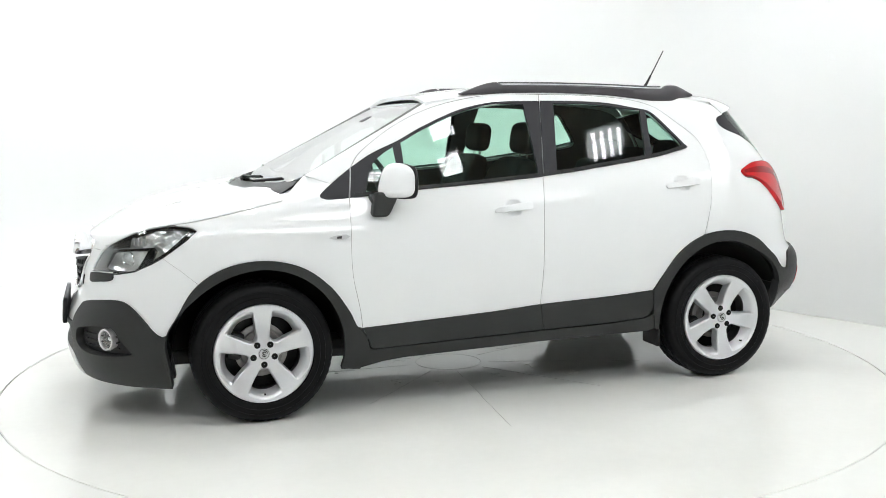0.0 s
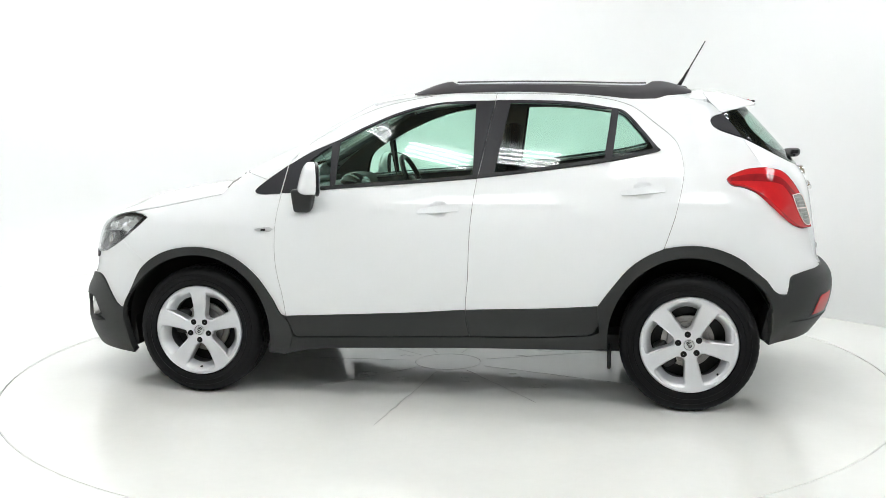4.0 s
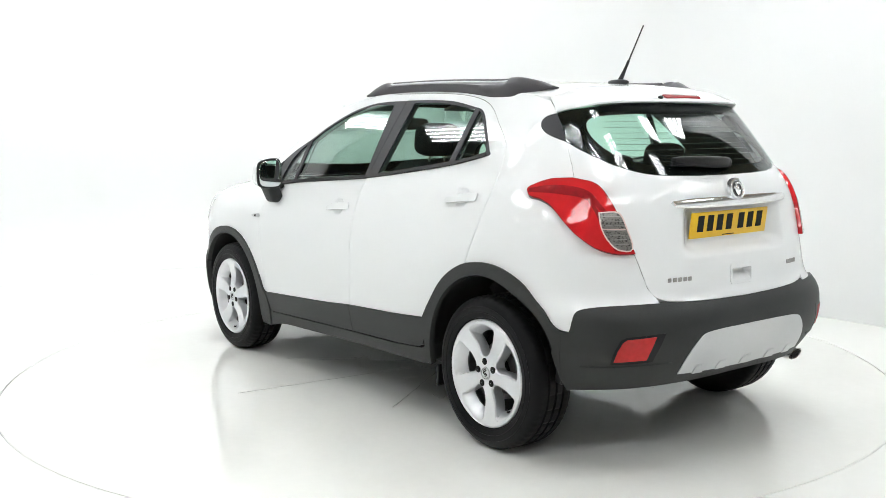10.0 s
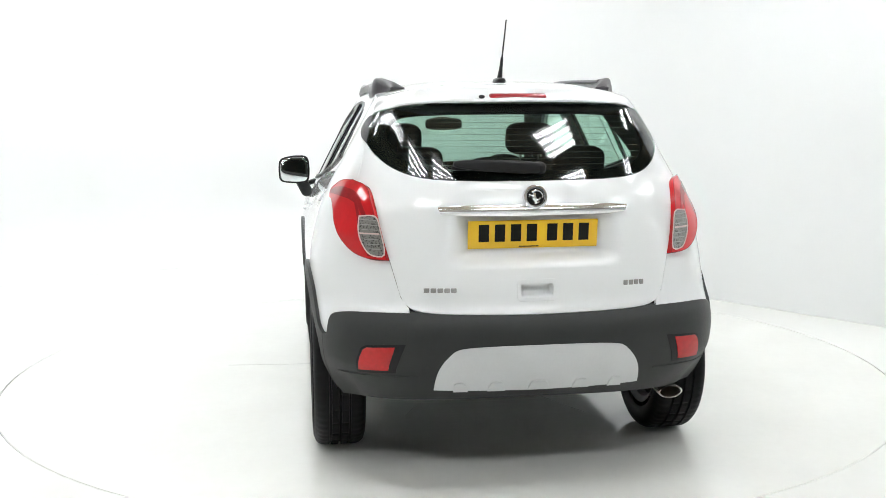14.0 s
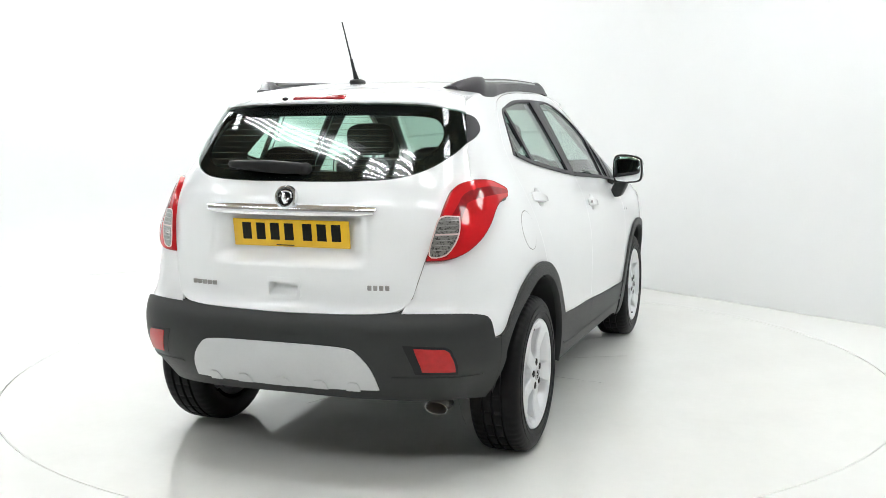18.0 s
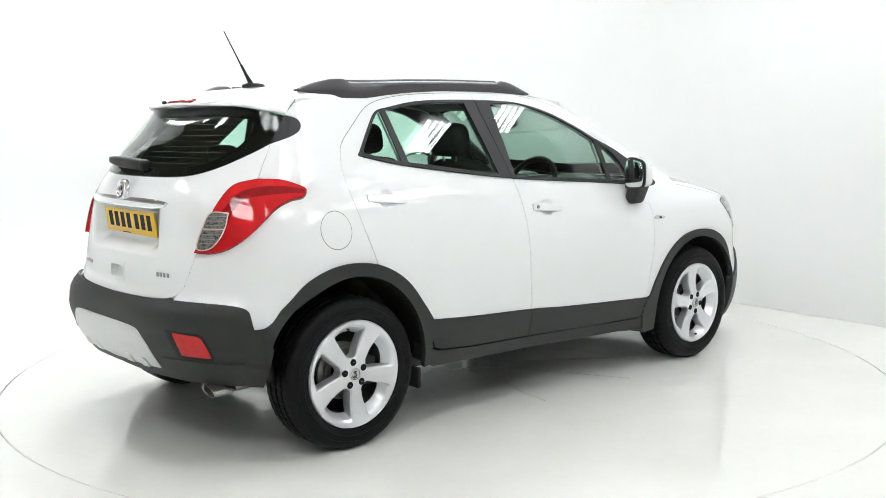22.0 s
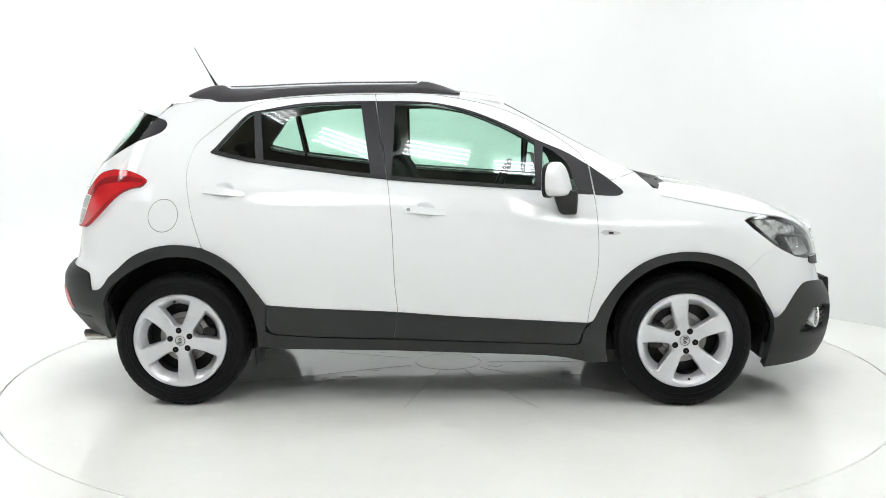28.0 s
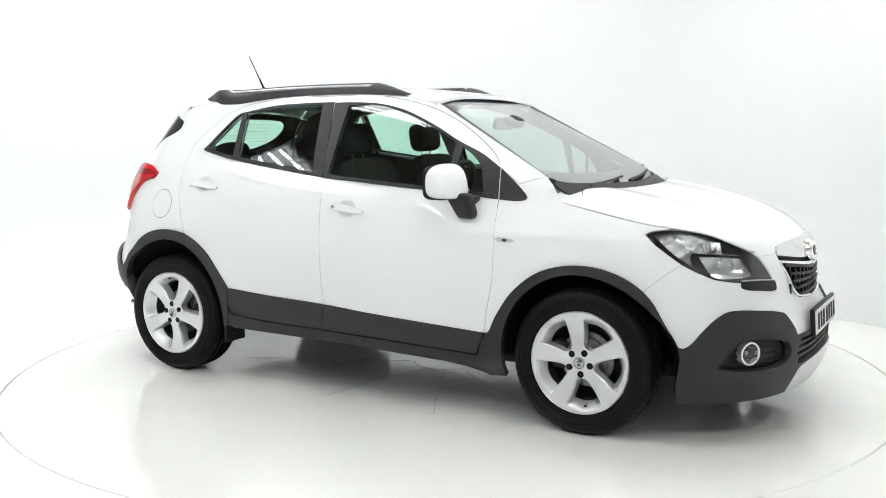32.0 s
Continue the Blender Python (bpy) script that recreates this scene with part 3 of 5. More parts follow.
DLO_R = bend([(-.2895, 1.549), (-.48, 1.547), (-.686, 1.537), (-.87, 1.507), (-.949, 1.487), (-1.03, 1.405), (-1.112, 1.308), (-1.128, 1.291), (-1.09, 1.278), (-.897, 1.239), (-.46, 1.181), (-.2195, 1.156)], 5)
GL_R = bend([(-.365, 1.534), (-.597, 1.529), (-.885, 1.495)], 4) + bend([(-.852, 1.252), (-.461, 1.199), (-.30, 1.175)], 4)
QGL_R = bend([(-.920, 1.488), (-.948, 1.474), (-1.023, 1.39), (-1.09, 1.306), (-1.075, 1.29), (-.892, 1.256)], 3)


def gap_shade(surf, line, parent, side=1, wide=1.0, up=False, half=.009, off=-.0035):
    """A dark grey strip behind a joint between panels, standing for the shade in the gap."""
    S = np.array([1.0, wide])
    p = np.array(line, float) * S
    d = np.gradient(p, axis=0)
    n = np.stack([-d[:, 1], d[:, 0]], -1) / np.maximum(np.linalg.norm(d, axis=1), 1e-9)[:, None] * half
    skin("joint_shade", surf, np.concatenate([p + n, (p - n)[::-1]]) / S, SEAM, parent, side, off=off, rim=0, gap=0, wide=wide, up=up, step=.04)


CUPS = {k: [(xc + .058 * math.cos(a), zc + .046 * math.sin(a)) for a in np.linspace(0, 2 * math.pi, 24)[:-1]] for k, xc, zc in (("front", -.024, .998), ("rear", -1.0425, 1.0965))}


def side_panels(side):
    """The doors, wing, side frame, sill and claddings of one flank."""
    # front door
    door = skin("front_door", wrap, FRAME_F + GAP_F[1:] + SILL_FRONT[::-1][1:] + GAP_B_UP[::-1][1:-1], WHITE, car, side, holes=[inset(DLO_F, .012), CUPS["front"]], rim=.02)
    skin("window_surround", wrap, DLO_F, PILLAR, door, side, off=.003, rim=.008, gap=.0005, holes=[GL_F, QGL_F], step=.05, label="satin black window surround and pillar film")
    skin("window", wrap, inset(GL_F, -.006), GLASS, door, side, off=-.006, rim=.004, gap=0, step=.03, label="green tinted window")
    skin("quarter_window", wrap, inset(QGL_F, -.006), GLASS, door, side, off=-.006, rim=.004, gap=0, step=.03)
    skin("cladding", wrap, SILL_FRONT + [(.757, .36), (.748, .332), (.73, .322)] + GAP_B_LOW[::-1][:-1], GREY, door, side, off=.008, rim=.02, label="dark grey door cladding")
    skin("belt_strip", wrap, bend([(-.217, 1.166), (.169, 1.137), (.508, 1.113), (.80, 1.088)], 5) + bend([(.802, 1.071), (.508, 1.098), (.169, 1.122), (-.214, 1.150)], 5), BLACK, door, side, off=.009, rim=.012, gap=0)
    # rear door
    arch_a = [q for q in ARCH_R if q[0] > -1.148]
    rear = skin("rear_door", wrap, FRAME_R + arch_a[::-1] + SILL_REAR[1:-1] + GAP_B_UP[::-1][:-1], WHITE, car, side, holes=[inset(DLO_R, .012), CUPS["rear"]], rim=.02)
    skin("window_surround", wrap, DLO_R, PILLAR, rear, side, off=.003, rim=.008, gap=.0005, holes=[GL_R, QGL_R], step=.05, label="satin black window surround and pillar film")
    skin("window", wrap, inset(GL_R, -.006), GLASS, rear, side, off=-.006, rim=.004, gap=0, step=.03, label="green tinted window")
    skin("quarter_window", wrap, inset(QGL_R, -.006), GLASS, rear, side, off=-.006, rim=.004, gap=0, step=.03)
    skin("cladding", wrap, SILL_REAR + GAP_B_LOW[1:] + [(-.58, .361), (-.78, .374), (-.815, .39), (-.836, .43)], GREY, rear, side, off=.008, rim=.02, label="dark grey door cladding")
    skin("belt_strip", wrap, bend([(-.221, 1.168), (-.46, 1.195), (-.897, 1.253), (-1.10, 1.297)], 5) + bend([(-1.105, 1.281), (-.897, 1.238), (-.46, 1.179), (-.219, 1.152)], 5), BLACK, rear, side, off=.009, rim=.012, gap=0)
    # side frame: front pillar, cant rail, rear quarter
    frame_side = skin("side_frame", wrap, ROOF_SIDE + EDGE + [(.915, 1.142), (.86, 1.178)] + FRAME_F[::-1] + FRAME_R[1:] + [q for q in ARCH_R if q[0] < -1.148][:-1] + BUMP_R + [(-2.097, .725), (-2.057, .763), (-2.032, .817)] + LAMP_LOW + [(-1.711, 1.256), (-1.679, 1.35)] + GLASS_TIP[1:] + [(-1.545, 1.503)], WHITE, car, side, rim=.015)
    skin("corner_trim", wrap, GLASS_TIP[:-1] + TAIL_SEAM[::-1][:-1], PILLAR, frame_side, side, off=.002, rim=.008, gap=.0015, step=.02, label="black corner piece beside the rear window")
    # front wing
    top = [(s, shoulder(s)) for s in np.linspace(1.75, 1.16, 16)]
    wing = skin("front_wing", wrap, GAP_F[::-1][1:] + [(.86, 1.178), (.915, 1.142), (1.037, 1.181), (1.10, 1.125)] + top[::-1] + [(1.73, .9625), (1.668, .958), (1.64, .952), (1.615, .941), (1.65, .898), (1.718, .844), (1.755, .816), (1.66, .757), (1.578, .692)] + [q for q in ARCH_F[::-1] if q[0] < 1.578], WHITE, car, side, rim=.015, gap=.0016)
    skin("wing_top", bonnet, bend([(1.10, .70), (1.16, .742), (1.235, .905), (1.31, .957), (1.44, .966), (1.575, .982), (1.69, .998)], 5) + [(1.66, 1.0), (1.5, 1.0), (1.3, 1.0), (1.16, 1.0), (1.10, 1.0)], WHITE, wing, side, rim=.012, wide=.75, gap=.0008, up=True)
    skin("mirror_patch", wrap, [(.806, 1.213)] + bend([(.806, 1.213), (.90, 1.146), (.968, 1.09), (.968, 1.074), (.933, 1.064), (.83, 1.068)], 5)[1:], PILLAR, wing, side, off=.005, rim=.01, gap=.001, label="black triangular corner trim")
    # arches and sill
    ell = [(1.2775 + .398 * math.cos(a), .345 + .405 * math.sin(a)) for a in np.radians(np.linspace(-12, 196, 40))]
    ell = [(x + max(0, x - 1.35) * .10, z) for x, z in ell]
    skin("front_arch_trim", wrap, ARCH_F[4:] + [(1.70, .40)] + ell + [(.80, .225), (.775, .27), (.757, .33), (.775, .40)], GREY, car, side, off=.014, rim=.03, gap=0, label="dark grey wheel-arch moulding")
    ell = [(-1.2775 + .40 * math.cos(a), .345 + .432 * math.sin(a)) for a in np.radians(np.linspace(179, -5, 40))]
    ell = [(x - min(0, x + 1.35) * .06, z) for x, z in ell]
    skin("rear_arch_trim", wrap, ARCH_R[:-4] + [(-1.66, .56)] + ell + [(-.857, .31), (-.84, .40)], GREY, car, side, off=.014, rim=.03, gap=0, label="dark grey wheel-arch moulding")
    skin("sill", wrap, [(-.862, .40), (-.80, .372), (-.58, .356), (-.19, .347), (.73, .318), (.76, .33), (.80, .30), (.80, .222), (.681, .249), (.566, .261), (-.179, .286), (-.814, .295), (-.862, .311)], GREY, car, side, off=.004, rim=.1, label="dark grey sill")
    for line in (GAP_B, GAP_F, FRAME_F, FRAME_R, [(1.578, .692), (1.66, .757), (1.752, .813)], [(.86, 1.178), (.915, 1.142), (1.037, 1.181)], [(-1.711, 1.256), (-1.679, 1.35)], LAMP_LOW, TG_LOW[:12]):
        gap_shade(wrap, line, car, side)
    gap_shade(bonnet, bend([(1.17, .742), (1.235, .905), (1.31, .957), (1.44, .966), (1.575, .982), (1.70, .998)], 5), car, side, .75, True, off=-.006)
    # inner lining with window holes
    lining = bend([(-1.68, .88), (-1.68, 1.3), (-1.5, 1.47), (-1.2, 1.535), (-.8, 1.565), (-.2, 1.57), (.2, 1.54), (.40, 1.50), (.75, 1.30), (.95, 1.14), (1.05, 1.05)], 4) + [(1.05, .83), (.86, .80), (.80, .36), (-.80, .36), (-.86, .84)]
    skin("side_lining", wrap, lining, TRIM, car, side, off=-.035, rim=0, gap=0, step=.06, holes=[inset(h, -.012) for h in (GL_F, QGL_F, GL_R, QGL_R)], label="dark cabin side lining")
    # wheel wells
    for x in (1.2775, -1.2775):
        v, f = [], []
        ring = np.radians(np.linspace(0, 172, 28) if x < 0 else np.linspace(-5, 184, 28))
        for yy in (.86, .52):
            v += [(x + .425 * math.cos(a), side * min(yy, float(wrap(x + .425 * math.cos(a), .345 + .425 * math.sin(a))[1]) - .012), .345 + .425 * math.sin(a)) for a in ring]
        v.append((x, side * .52, .40))
        n = len(ring)
        f = [(i, i + 1, n + i + 1, n + i) for i in range(n - 1)] + [(n + i, n + i + 1, 2 * n) for i in range(n - 1)]
        link("wheel_well", v, f, BLACK, car)
    # filler flap on the right, side repeater, handles
    rep = bend([(.848, .889), (.868, .899), (.93, .892), (.948, .884), (.905, .876), (.865, .878)], 4)
    skin("side_repeater", wrap, rep, SKID, wing, side, off=.006, rim=.008, gap=0, step=.012, label="small clear side repeater")
    skin("repeater_mark", wrap, [(.888, .892), (.912, .890), (.912, .880), (.888, .880)], DARK_METAL, wing, side, off=.0075, rim=.001, gap=0, step=.02)
    if side < 0:
        c = [(-1.365 + .082 * math.cos(a), .979 + .080 * math.sin(a)) for a in np.linspace(0, 2 * math.pi, 40)[:-1]]
        c2 = [(-1.365 + .0845 * math.cos(a), .979 + .0825 * math.sin(a)) for a in np.linspace(0, 2 * math.pi, 40)[:-1]]
        skin("filler_ring", wrap, c2, SEAM, frame_side, side, off=.0006, rim=.0006, gap=0, holes=[c], label="thin joint round the filler flap")
        skin("filler_flap", wrap, c, WHITE, frame_side, side, off=.0016, rim=.0016, gap=.0008, label="round white filler flap")
    for dd, x0, x1, z0, z1 in ((door, -.130, .082, 1.008, .988), (rear, -1.150, -.935, 1.108, 1.085)):
        zc, xc = (z0 + z1) / 2, (x0 + x1) / 2
        cup = CUPS["front" if dd is door else "rear"]
        skin("handle_cup", lambda s, z, xc=xc, zc=zc: wrap(s, z) - np.stack(np.broadcast_arrays(0.0, .015 * np.clip(1 - ((np.asarray(s) - xc) / .058) ** 2 - ((np.asarray(z) - zc) / .046) ** 2, 0, 1), 0.0), -1), cup, WHITE, dd, side, off=0, rim=.002, gap=-.002, step=.012)
        bar = [(x0, z0 + .014), (x0 + .02, z0 + .019), (xc, zc + .019), (x1 - .02, z1 + .013), (x1, z1 + .002), (x1 - .006, z1 - .011), (xc, zc - .014), (x0 + .015, z0 - .018), (x0, z0 - .015)]
        h = skin("handle", lambda s, z, xc=xc: wrap(s, z) + np.stack(np.broadcast_arrays(0.0, .017 - .010 * ((np.asarray(s) - xc) / .11) ** 2, 0.0), -1), bend(bar + bar[:1], 3)[:-1], WHITE, dd, side, rim=.016, gap=0, step=.02, label="white bar handle")
        if side < 0 and dd is door:
            part("lock", lathe([(.001, 0), (.008, 0), (.009, -.006)], 16, pose(x0 + .024, -(float(half_width(x0, z0)) + .021), z0 - .002, 0, 0, 180)), STEEL, dd, "round key lock")
    return door, rear, wing


DOORS = {s: side_panels(s) for s in (1, -1)}

# bonnet, roof, screen
BON = bend([(1.315, 0), (1.30, .3), (1.25, .58), (1.17, .742)], 5) + bend([(1.17, .742), (1.235, .905), (1.31, .957), (1.44, .966), (1.575, .982), (1.70, 1.0)], 5)[1:] + [(1.80, 1.0), (1.90, 1.0), (1.96, 1.0)] + bend([(1.985, .98), (2.020, .80), (2.046, .4), (2.056, 0)], 4)
bonnet_panel = skin("bonnet", bonnet, [(x, v) for x, v in halves([(v, x) for x, v in BON]) for x, v in [(v, x)]], WHITE, car, rim=.02, wide=.75, gap=.0012, up=True)
for side in (1, -1):
    skin("bonnet_nose", wrap, bend([(1.99, .918), (2.085, .874), (2.148, .835)], 4) + [(2.20, .837), (2.36, .832), (2.36, .874), (2.22, .870)] + [(s, shoulder(s) + .002) for s in np.linspace(2.13, 1.99, 6)], WHITE, bonnet_panel, side, rim=.01, gap=.0008)
ROOF = bend([(.345, 0), (.352, .5), (.366, 1.0)], 5) + [(x, 1.0) for x in np.linspace(.34, -1.36, 26)] + bend([(-1.36, 1.0), (-1.352, .8), (-1.347, .4), (-1.345, 0)], 5)
skin("roof", roof, [(v, q) for q, v in halves([(v, x) for x, v in ROOF])], WHITE, car, rim=.02, wide=.55, gap=.002, up=True)
skin("roof_lining", roof, [(v, q) for q, v in halves([(v, x) for x, v in ROOF])], LINING, car, off=-.03, rim=0, wide=.55, gap=.01, up=True, label="light grey roof lining")


def screen_half(d=0.0, low=1.115):
    pts = [(0, 1.563 - d), (.3, 1.558 - d)]
    for x, z in EDGE:
        pts.append((float(wrap(x, z)[1]) - d, z - (d if z > 1.5 else 0)))
    return pts + [(.60 - d, 1.135 + .3 * d), (.45, low + .012), (.2, low), (0, low)]


glass_front = skin("windscreen", screen, halves(screen_half()), SCREEN_GLASS, car, off=-.004, rim=.006, gap=.002, label="green tinted laminated windscreen")
skin("screen_border", screen, halves(screen_half()), BORDER, glass_front, off=-.009, rim=0, gap=.002, holes=[halves([(0, 1.535), (.3, 1.53), (.495, 1.50), (.535, 1.47), (.62, 1.30), (.662, 1.215), (.63, 1.203), (.42, 1.193), (0, 1.178)])], label="black printed border")
cowl = skin("cowl", lambda y, z: np.stack([SCREEN(z) + .02 - .16 * (np.abs(y) / .72) ** 2.4, y + 0 * z, z - .018 + 0 * y], -1), halves([(0, 1.145), (.3, 1.15), (.55, 1.16), (.68, 1.172), (.70, 1.15), (.70, 1.10), (.5, 1.075), (0, 1.06)]), BLACK, car, rim=.01, gap=0, up=True, label="black slatted scuttle panel")

# ---- nose ----
def nq(pts):
    return halves([(S_NOSE - s, z) for s, z in pts])


GRILLE = bend([(S_NOSE, .832), (2.50, .832), (2.30, .828)], 2) + bend([(2.30, .828), (2.36, .715), (2.41, .655), (2.47, .622), (S_NOSE, .60)], 4)[1:]


def bulge(q, z):
    """The grille's surface, which stands out in the middle."""
    q = np.asarray(q, float)
    k = np.clip(1 - (q / .40) ** 2, 0, 1)
    return nose(q, z) + np.stack(np.broadcast_arrays((.016 + .026 * ramp((np.asarray(z) - .58) / .2)) * k, 0.0, 0.0), -1)


front_bumper = skin("front_bumper", nose, nq([(S_NOSE, .848), (2.30, .834), (2.18, .836), (2.152, .833), (2.19, .78), (2.222, .733), (2.114, .731), (2.0, .731), (1.893, .749), (1.807, .786), (1.755, .816), (1.66, .757), (1.578, .692)] + [q for q in ARCH_F if q[0] > 1.59][:-1] + GREY_TOP + [(S_NOSE, .46)]), WHITE, car, rim=.015, gap=.0012, holes=[nq(GRILLE)], label="white upper front bumper")
FOG = bend([(1.843, .361), (1.90, .43), (1.956, .485), (2.197, .461), (2.226, .40), (2.17, .356), (2.054, .344), (1.93, .345)], 3)
LOWGR = [(S_NOSE, .455), (2.31, .455), (2.27, .40), (2.30, .335), (S_NOSE, .345)]
fog_holes = [[(S_NOSE - s, z) for s, z in FOG], [(s - S_NOSE, z) for s, z in FOG]]
lower = skin("lower_bumper", nose, nq([(S_NOSE, .47)] + [(2.285, .472)] + GREY_TOP[::-1][1:] + [(1.70, .40), (1.69, .30), (1.699, .19), (1.855, .197), (2.052, .204), (2.25, .212), (2.45, .215), (S_NOSE, .215)]), GREY, front_bumper, off=.0125, rim=.04, gap=0, holes=[nq(LOWGR)] + fog_holes, label="dark grey lower front bumper")
skin("lower_grille", nose, nq(LOWGR), BLACK, front_bumper, off=-.024, rim=0, gap=-.012)
for z in (.368, .398, .428):
    skin("grille_bar", nose, nq([(S_NOSE, z + .006), (2.31, z + .006), (2.31, z - .005), (S_NOSE, z - .005)]), GREY, front_bumper, off=-.006, rim=.02, gap=0)
skin("skid_plate", nose, nq(bend([(S_NOSE, .34), (2.43, .338), (2.33, .325), (2.295, .30), (2.255, .218)], 4) + [(S_NOSE, .222)]), SKID, front_bumper, off=.0175, rim=.02, gap=0, label="silver skid plate")
grille_back = skin("grille", bulge, nq(GRILLE), BLACK, car, off=-.03, rim=0, gap=-.012, label="black mesh grille")
for k, z in enumerate((.625, .665, .705, .745, .785)):
    w = .215 + .15 * (z - .62) / .19
    skin("grille_bar", lambda q, z: bulge(q, z - .05 * np.clip(1 - np.abs(np.asarray(q)) / .39, 0, 1) * ramp((np.asarray(z) - .62) / .2)), nq([(S_NOSE, z + .006), (S_NOSE - w, z + .006), (S_NOSE - w, z - .006), (S_NOSE, z - .006)]), BLACK, grille_back, off=-.002, rim=.022, gap=0, step=.05)
for k in range(-6, 7):
    q = .052 * k
    skin("grille_rib", bulge, [(q - .006, .625 + .02 * abs(k) / 6), (q + .006, .625 + .02 * abs(k) / 6), (q + .010, .755 + .03 * abs(k) / 6), (q - .002, .755 + .03 * abs(k) / 6)], BLACK, grille_back, off=-.006, rim=.02, gap=0, step=.05)
skin("chrome_strip", bulge, nq([(S_NOSE, .768), (2.55, .775), (2.302, .805), (2.306, .796), (2.55, .763), (S_NOSE, .752)]), CHROME, grille_back, off=.005, rim=.012, gap=0, label="chrome strip")
skin("lower_strip", bulge, nq(bend([(2.306, .796), (2.362, .715), (2.412, .655), (2.47, .622), (S_NOSE, .601)], 4) + bend([(S_NOSE, .609), (2.474, .628), (2.416, .658), (2.367, .716), (2.312, .796)], 4)), CHROME, grille_back, off=.003, rim=.02, gap=0, label="thin chrome grille edge")


def wing_bar(q, z):
    q, z = np.broadcast_arrays(np.asarray(q, float), np.asarray(z, float))
    k = np.clip(1 - (q / .41) ** 2, 0, 1)
    mid = .845 - .016 * k
    return nose(q, z) + np.stack([.006 + .034 * k - .25 * np.abs(z - mid - .01) * k, 0 * q, 0 * q], -1)


skin("chrome_bar", wing_bar, nq(bend([(S_NOSE, .884), (2.50, .884), (2.36, .877), (2.303, .863), (2.294, .838), (2.305, .829)], 4) + [(2.50, .80), (S_NOSE, .785)]), CHROME, grille_back, off=.004, rim=.05, gap=0, step=.02, label="chrome bar above the grille")
part("emblem", lathe([(.001, .008), (.040, .006), (.044, .014), (.054, .012), (.057, 0), (.057, -.03)], 36, pose(2.118, 0, .816, 0, 0, -90) @ pose(0, 0, 0, 14)), CHROME, grille_back, "round chrome emblem")
part("emblem_mark", join(rbox(.05, .006, .012, .003, 1, pose(2.128, 0, .822, 0, 0, -90) @ pose(0, 0, 0, 14, 35)), rbox(.05, .006, .012, .003, 1, pose(2.130, 0, .808, 0, 0, -90) @ pose(0, 0, 0, 14, -30))), DARK_METAL, grille_back)
# front plate
plate = part("front_plate_holder", rbox(.022, .54, .128, .006, 2, pose(2.182, 0, .507, 0, -4)), BLACK, car, "black number plate holder")
part("plate", rbox(.006, .52, .111, .002, 1, pose(2.195, 0, .507, 0, -4)), PLATE_WHITE, plate, "white number plate")
for k in range(7):
    yy = .205 - .064 * k - (.02 if k > 3 else 0)
    part("bar", rbox(.002, .04, .075, .0005, 1, pose(2.1988, yy, .507, 0, -4)), INK, plate)


UPPER_LAMP = bend([(1.655, .944), (1.771, .9525), (1.859, .944), (1.938, .919), (2.046, .875), (2.101, .846)], 3) + [(1.957, .856), (1.815, .868), (1.800, .845), (1.806, .806), (1.745, .846), (1.702, .886), (1.668, .926)]
LOWER_LAMP = bend([(1.842, .848), (1.95, .846), (2.061, .834)], 3) + bend([(2.061, .834), (2.085, .795), (2.098, .760), (2.009, .752), (1.90, .756), (1.868, .79), (1.842, .848)], 3)[1:-1]


def facets(s, z):
    """A broken-up mirror surface behind the lens."""
    s, z = np.broadcast_arrays(np.asarray(s, float), np.asarray(z, float))
    d = .016 + .022 * np.abs((s * 17 + z * 23) % 2 - 1) + .016 * np.abs((z * 38 - s * 21) % 2 - 1)
    return wrap(s, z) - np.stack([.55 * d, .8 * d, 0 * d], -1)


def bowl(s, z):
    s, z = np.broadcast_arrays(np.asarray(s, float), np.asarray(z, float))
    d = .012 + .045 * np.clip(1 - ((s - 1.985) / .14) ** 2 - ((z - .80) / .07) ** 2, 0, 1) ** .7
    return wrap(s, z) - np.stack([.6 * d, .75 * d, 0 * d], -1)


